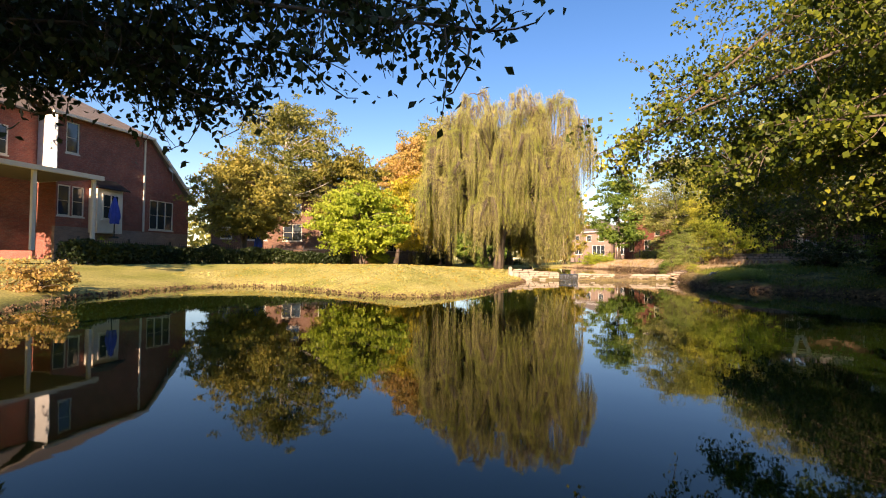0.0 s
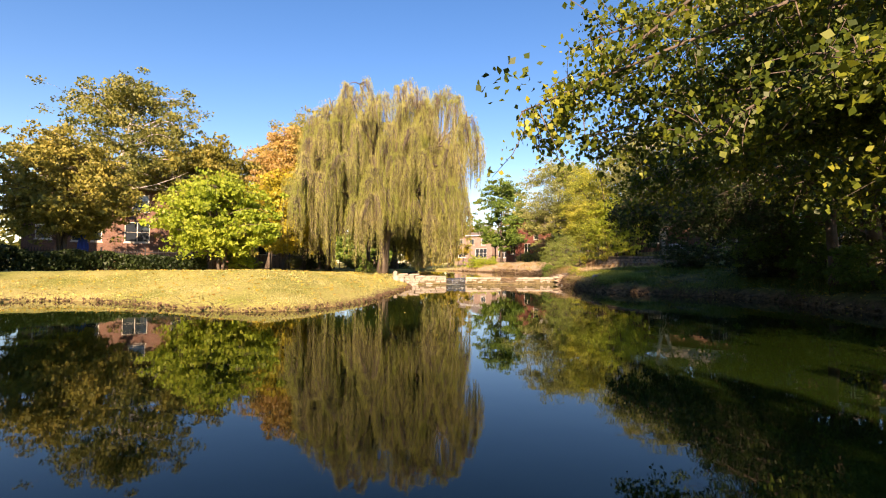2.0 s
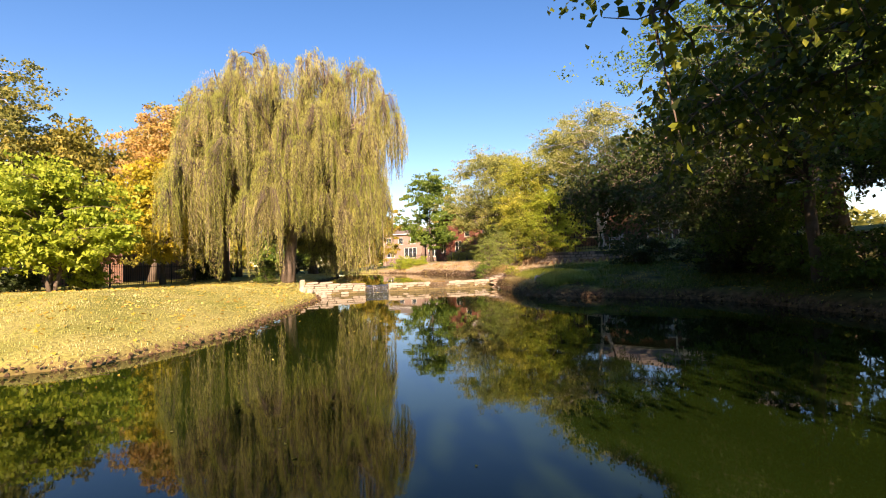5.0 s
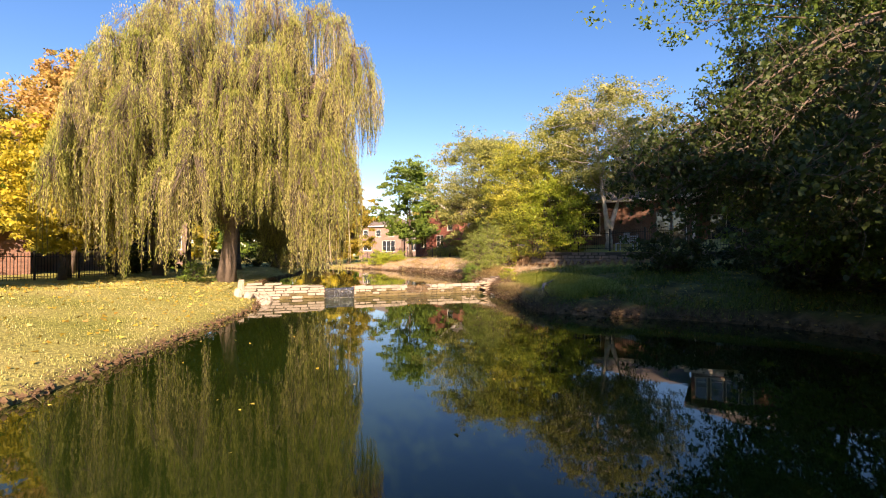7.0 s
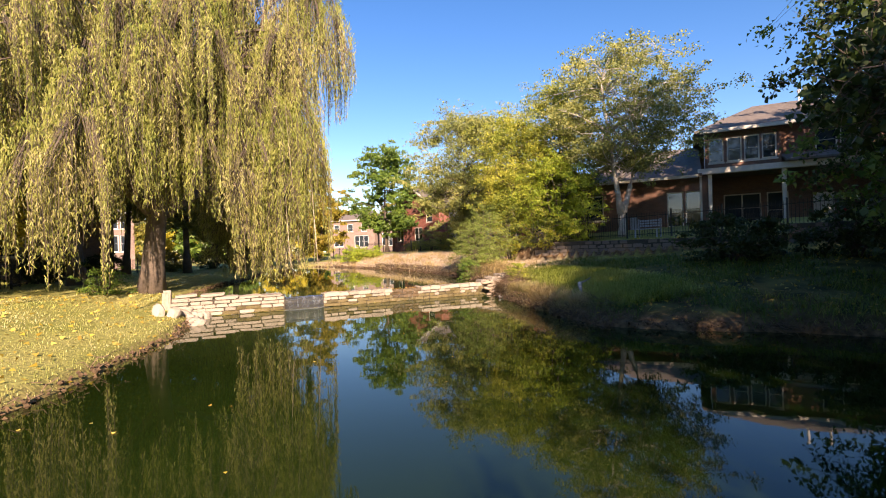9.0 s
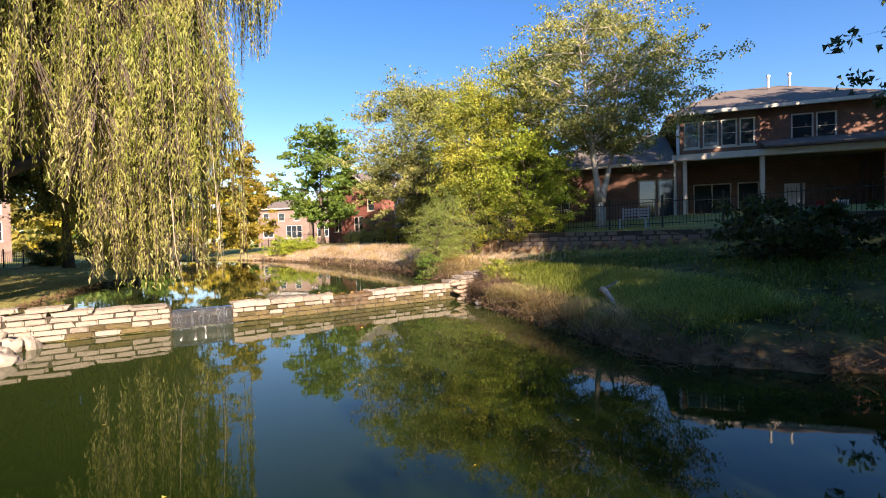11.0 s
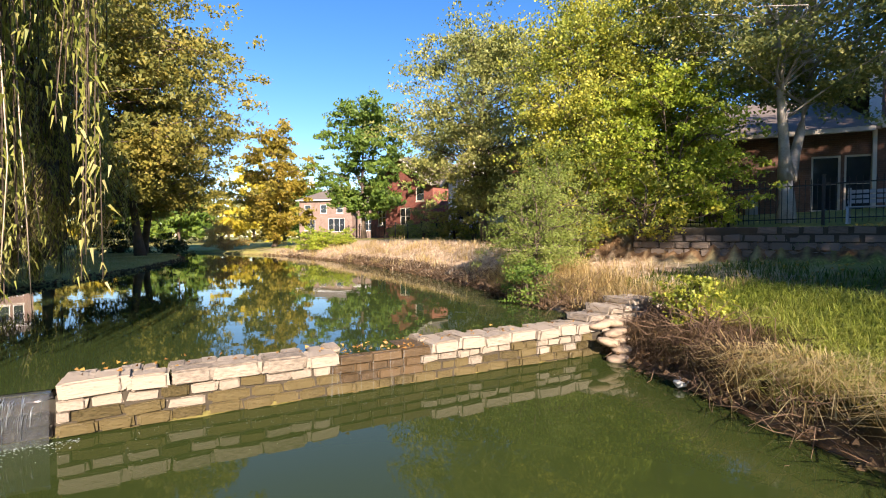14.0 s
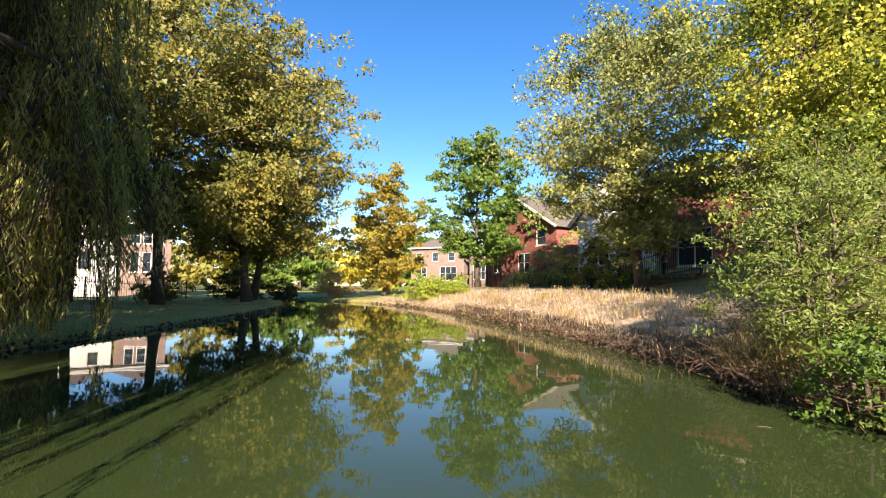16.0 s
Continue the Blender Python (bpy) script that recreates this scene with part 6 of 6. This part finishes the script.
hedge("hedge", [(-19.4, -22.6), (-20.4, -16.6), (-18.8, -10.4), (-14.9, -6.9)], 1.3, 1.25, L_HEDGE, "dark clipped hedge along the garden fence", 26000, 0.13, 3)
hedge("hedge", [(8.4, 30.5), (2.6, 38.4)], 1.2, 1.3, L_LIME, "yellow-green hedge above the dry bank", 6000, 0.16, 4)
for i, (x, y, h, r, lf, lb) in enumerate((
        (-13.0, -6.6, 1.7, 1.1, L_GREEN, "rounded green shrub beside the lawn tree"), (-12.2, -7.4, 1.0, 0.7, L_LIME, "low bright green shrub beside the lawn tree"),
        (-24.0, -18.0, 1.3, 0.7, L_LIME, "spiky yellow-green shrub by the brick house"),
        (6.3, 6.3, 2.4, 0.9, L_FEATHER, "feathery green bush at the water's edge"), (7.1, 7.6, 3.1, 1.1, L_FEATHER, "feathery green bush at the water's edge"),
        (5.9, 4.9, 0.9, 0.6, L_GREEN, "broad-leaved weed beside the dam"), (8.6, 8.9, 3.0, 1.3, L_MIX, "yellowing bush on the dry bank"),
        (10.2, 8.2, 2.2, 1.3, L_MIX, "low leafy bush by the terrace wall"), (12.6, 8.6, 2.4, 1.3, L_LIME, "bright green bush by the iron fence"),
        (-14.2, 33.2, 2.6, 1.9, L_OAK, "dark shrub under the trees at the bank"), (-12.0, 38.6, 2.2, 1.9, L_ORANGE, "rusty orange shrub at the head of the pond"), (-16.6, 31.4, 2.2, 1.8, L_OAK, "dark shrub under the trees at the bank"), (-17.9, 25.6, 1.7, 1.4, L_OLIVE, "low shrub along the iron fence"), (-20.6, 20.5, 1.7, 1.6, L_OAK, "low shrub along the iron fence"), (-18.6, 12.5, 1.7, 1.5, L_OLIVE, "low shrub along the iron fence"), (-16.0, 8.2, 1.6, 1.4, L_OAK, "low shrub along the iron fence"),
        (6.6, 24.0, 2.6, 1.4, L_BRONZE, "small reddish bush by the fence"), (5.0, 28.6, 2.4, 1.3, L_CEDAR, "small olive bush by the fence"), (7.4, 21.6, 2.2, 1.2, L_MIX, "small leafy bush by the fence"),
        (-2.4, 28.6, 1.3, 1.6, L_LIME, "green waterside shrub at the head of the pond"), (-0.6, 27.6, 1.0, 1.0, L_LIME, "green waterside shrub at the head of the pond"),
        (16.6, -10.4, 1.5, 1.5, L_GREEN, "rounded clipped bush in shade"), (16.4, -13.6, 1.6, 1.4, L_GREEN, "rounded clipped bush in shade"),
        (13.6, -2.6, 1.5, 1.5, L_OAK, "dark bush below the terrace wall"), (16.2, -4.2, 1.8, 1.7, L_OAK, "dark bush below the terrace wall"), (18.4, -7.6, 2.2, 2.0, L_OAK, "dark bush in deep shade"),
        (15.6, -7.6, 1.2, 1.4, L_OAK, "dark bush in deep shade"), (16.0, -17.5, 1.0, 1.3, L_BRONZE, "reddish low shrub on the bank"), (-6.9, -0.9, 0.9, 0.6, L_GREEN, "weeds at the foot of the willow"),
        (7.5, 1.9, 0.85, 0.3, L_YELLOW, "thin yellowing shrub beside the sandbags"), (-11.4, -27.4, 0.9, 0.9, L_ORANGE, "orange-flowered shrub at the water's edge"))):
    tree("bush", x, y, h, r, 0.1, lf, M_BARK, lb, "bush", seed=60 + i, count=int((13000 if lf is L_FEATHER else 1800) + 1700 * r), size=0.062 if lf is L_FEATHER else (0.05 if r < 0.65 else 0.08 if r < 1.4 else 0.11), slim=0.2 if lf is L_FEATHER else 0.45, trunk_r=0.03, stems=4, clump=0.3 * r ** 0.5)

# tangled dead brush on the bank by the dam and along the upper shore
tubes = []
for cx, cy, n, s in ((7.4, 2.5, 190, 0.3), (7.25, 1.5, 170, 0.26), (7.0, 0.6, 90, 0.2), (6.2, 4.6, 200, 0.45), (5.9, 6.6, 160, 0.5), (5.7, 8.2, 120, 0.5), (6.75, 0.4, 40, 0.12), (6.8, -0.8, 40, 0.12), (7.0, -2.0, 40, 0.12), (7.2, -3.4, 60, 0.14), (7.35, -4.8, 90, 0.16), (7.7, -6.2, 150, 0.3), (9.4, -7.2, 90, 0.25), (11.2, -7.9, 90, 0.3), (14.5, -12.6, 60, 0.4)):
    for _ in range(n):
        x, y = cx + gr.normal(0, s), cy + gr.normal(0, s)
        g = max(gz(x, y), 0.0)
        a = Vector((x, y, g + gr.uniform(-0.02, 0.25)))
        tubes.append((curve_points(a, a + Vector((gr.normal(0, 0.28), gr.normal(0, 0.28), gr.uniform(-0.1, 0.42))), 0.18, gr, 4), [0.006, 0.005, 0.0035, 0.002], 3))
tagged(new("dead_brush", tubes_mesh("dead_brush", tubes, L_TWIG)), "tangled dead brush and bare twigs on the bank", "brush", kind="stuff")


# ---- garden things ----


def closed_umbrella(x, y, z, label):
    root = thing("umbrella", Matrix.Translation((x, y, z)), label, "umbrella", "closed umbrellas")
    part("pole", boxes(((-0.025, -0.025, 0), (0.025, 0.025, 2.55))), M_IRON, root)
    bm = bmesh.new()
    rings = []
    for k in range(9):
        t = k / 8
        r = 0.05 + 0.2 * math.sin(min(1, t * 1.25) * math.pi / 2) * (1 if t < 0.85 else 0.75)
        rings.append([bm.verts.new((math.cos(w) * r * (1 + 0.3 * (i % 2)), math.sin(w) * r * (1 + 0.3 * (i % 2)), 2.5 - 1.6 * t + 0.03 * math.sin(3 * w))) for i, w in enumerate(2 * math.pi * j / 16 for j in range(16))])
    for a, b in zip(rings, rings[1:]):
        for i in range(16):
            bm.faces.new((a[i - 1], a[i], b[i], b[i - 1]))
    bm.faces.new(rings[0])
    part("canopy", bm, M_BLUE, root, "furled bright blue cloth")
    bm = bmesh.new()
    bmesh.ops.create_cone(bm, cap_ends=True, segments=16, radius1=0.28, radius2=0.22, depth=0.1, matrix=Matrix.Translation((0, 0, 0.05)))
    part("base", bm, M_IRON, root)
    part("finial", boxes(((-0.03, -0.03, 2.55), (0.03, 0.03, 2.63)), bevel=0.01), M_WHITE, root)


def chair(x, y, z, turn, material, label):
    root = thing("patio_chair", Matrix.Translation((x, y, z)) @ Matrix.Rotation(turn, 4, "Z"), label, "chair", "patio chairs")
    part("seat", boxes(((-0.25, -0.25, 0.4), (0.25, 0.25, 0.45)), bevel=0.015), material, root)
    for i in range(5):
        part("slat", boxes(((-0.24 + i * 0.105, 0.2, 0.45), (-0.18 + i * 0.105, 0.24, 0.95)), bevel=0.006), material, root)
    part("top_rail", boxes(((-0.25, 0.19, 0.95), (0.25, 0.25, 1.02)), bevel=0.012), material, root)
    for sx in (-1, 1):
        part("armrest", boxes(((sx * 0.25 - 0.03, -0.24, 0.62), (sx * 0.25 + 0.03, 0.22, 0.66)), bevel=0.01), material, root)
        for sy in (-1, 1):
            part("leg", boxes(((sx * 0.22 - 0.02, sy * 0.22 - 0.02, 0), (sx * 0.22 + 0.02, sy * 0.22 + 0.02, 0.4 if sy > 0 else 0.62)), bevel=0.005), material, root)


def table(x, y, z, label):
    root = thing("patio_table", Matrix.Translation((x, y, z)), label, "table")
    part("tabletop", boxes(((-0.8, -0.5, 0.7), (0.8, 0.5, 0.75)), bevel=0.015), M_IRON, root)
    for sx in (-0.7, 0.7):
        for sy in (-0.42, 0.42):
            part("leg", boxes(((sx - 0.03, sy - 0.03, 0), (sx + 0.03, sy + 0.03, 0.7))), M_IRON, root)


closed_umbrella(-25.4, -16.9, 2.4, "furled blue garden umbrella before the brick house")
closed_umbrella(-22.4, -8.2, gz(-22.4, -8.2), "furled blue garden umbrella behind the hedge")
chair(-25.0, -14.6, gz(-25.0, -14.6), 2.2, M_WHITE, "white garden chair before the brick house")


def on_patio(x, y):
    p = PATIO_M @ Vector((7.9 + x, y, 0.02))
    return p.x, p.y, p.z


table(*on_patio(2.2, 1.4), "dark patio table in the shade of the porch")
for (x, y), w in zip(((1.2, 0.7), (2.2, 0.5), (3.2, 0.8), (2.2, 2.3)), (0.3, 0.1, -0.4, 3.0)):
    chair(*on_patio(x, y), w - 0.5, M_IRON, "black metal chair at the patio table")
chair(*on_patio(6.6, 0.8), -0.4, M_RED, "red garden chair on the shaded patio")
chair(*on_patio(7.4, 0.6), -0.6, M_WHITE, "white slatted chair on the shaded patio")
bench = thing("garden_bench", Matrix.Translation((15.2, 6.2, gz(15.2, 6.2))) @ Matrix.Rotation(-0.9, 4, "Z"), "grey slatted garden bench beside the pale tree", "bench")
for i in range(4):
    part("slat", boxes(((-0.6, -0.22 + i * 0.12, 0.42), (0.6, -0.13 + i * 0.12, 0.45)), bevel=0.005), M_BLUEGREY, bench)
for i in range(3):
    part("back_slat", boxes(((-0.6, 0.27, 0.55 + i * 0.13), (0.6, 0.3, 0.64 + i * 0.13)), bevel=0.005), M_BLUEGREY, bench)
for sx in (-0.55, 0.55):
    part("leg", boxes(((sx - 0.03, -0.22, 0), (sx + 0.03, -0.16, 0.42))), M_BLUEGREY, bench)
    part("leg", boxes(((sx - 0.03, 0.22, 0), (sx + 0.03, 0.28, 0.95))), M_BLUEGREY, bench)

# driftwood, rubbish
lg = np.random.default_rng(4)
M_GREYWOOD = mat("grey_driftwood", (0.36, 0.33, 0.3), 0.9, var=0.4, scale=5, fine=40, bump=0.6)
log_pts = curve_points((8.55, -2.7, 0.06), (7.95, -4.35, 0.0), 0.06, lg, 7)
log_branch = curve_points(log_pts[2], (log_pts[2] + Vector((0.32, -0.1, 0.2))), 0.08, lg, 4)
log = new("log", tubes_mesh("log", [(log_pts, [0.03, 0.05, 0.06, 0.062, 0.058, 0.05, 0.03], 9), (log_branch, [0.035, 0.028, 0.02, 0.008], 6)], M_GREYWOOD))
log.location.z = gz(8.25, -3.4) + 0.12
tagged(log, "weathered grey log lying in long grass", "log")


def crumpled(name, x, y, z, s, label, category):
    rng = np.random.default_rng(6)
    bm = bmesh.new()
    bmesh.ops.create_icosphere(bm, subdivisions=2, radius=0.5)
    for v in bm.verts:
        v.co *= 1 + rng.normal(0, 0.14)
    ob = part(name, bm, M_WHITE)
    ob.matrix_basis = Matrix.LocRotScale((x, y, z), Euler((0.2, 0.1, 0.7)), (s * 1.4, s, s * 0.7))
    tagged(ob, label, category)


crumpled("plastic_bag", 6.6, 0.75, 0.06, 0.16, "crumpled white plastic bag caught at the waterline", "rubbish")
bm = bmesh.new()
bmesh.ops.create_cone(bm, cap_ends=True, segments=12, radius1=0.035, radius2=0.035, depth=0.16)
bmesh.ops.create_cone(bm, cap_ends=True, segments=12, radius1=0.035, radius2=0.014, depth=0.05, matrix=Matrix.Translation((0, 0, 0.105)))
bottle = part("bottle", bm, M_GLASS)
bottle.matrix_basis = pose(7.45, -2.9, gz(7.45, -2.9) + 0.07, 70, 20, 30)
tagged(bottle, "empty plastic bottle lying on the bank", "bottle")
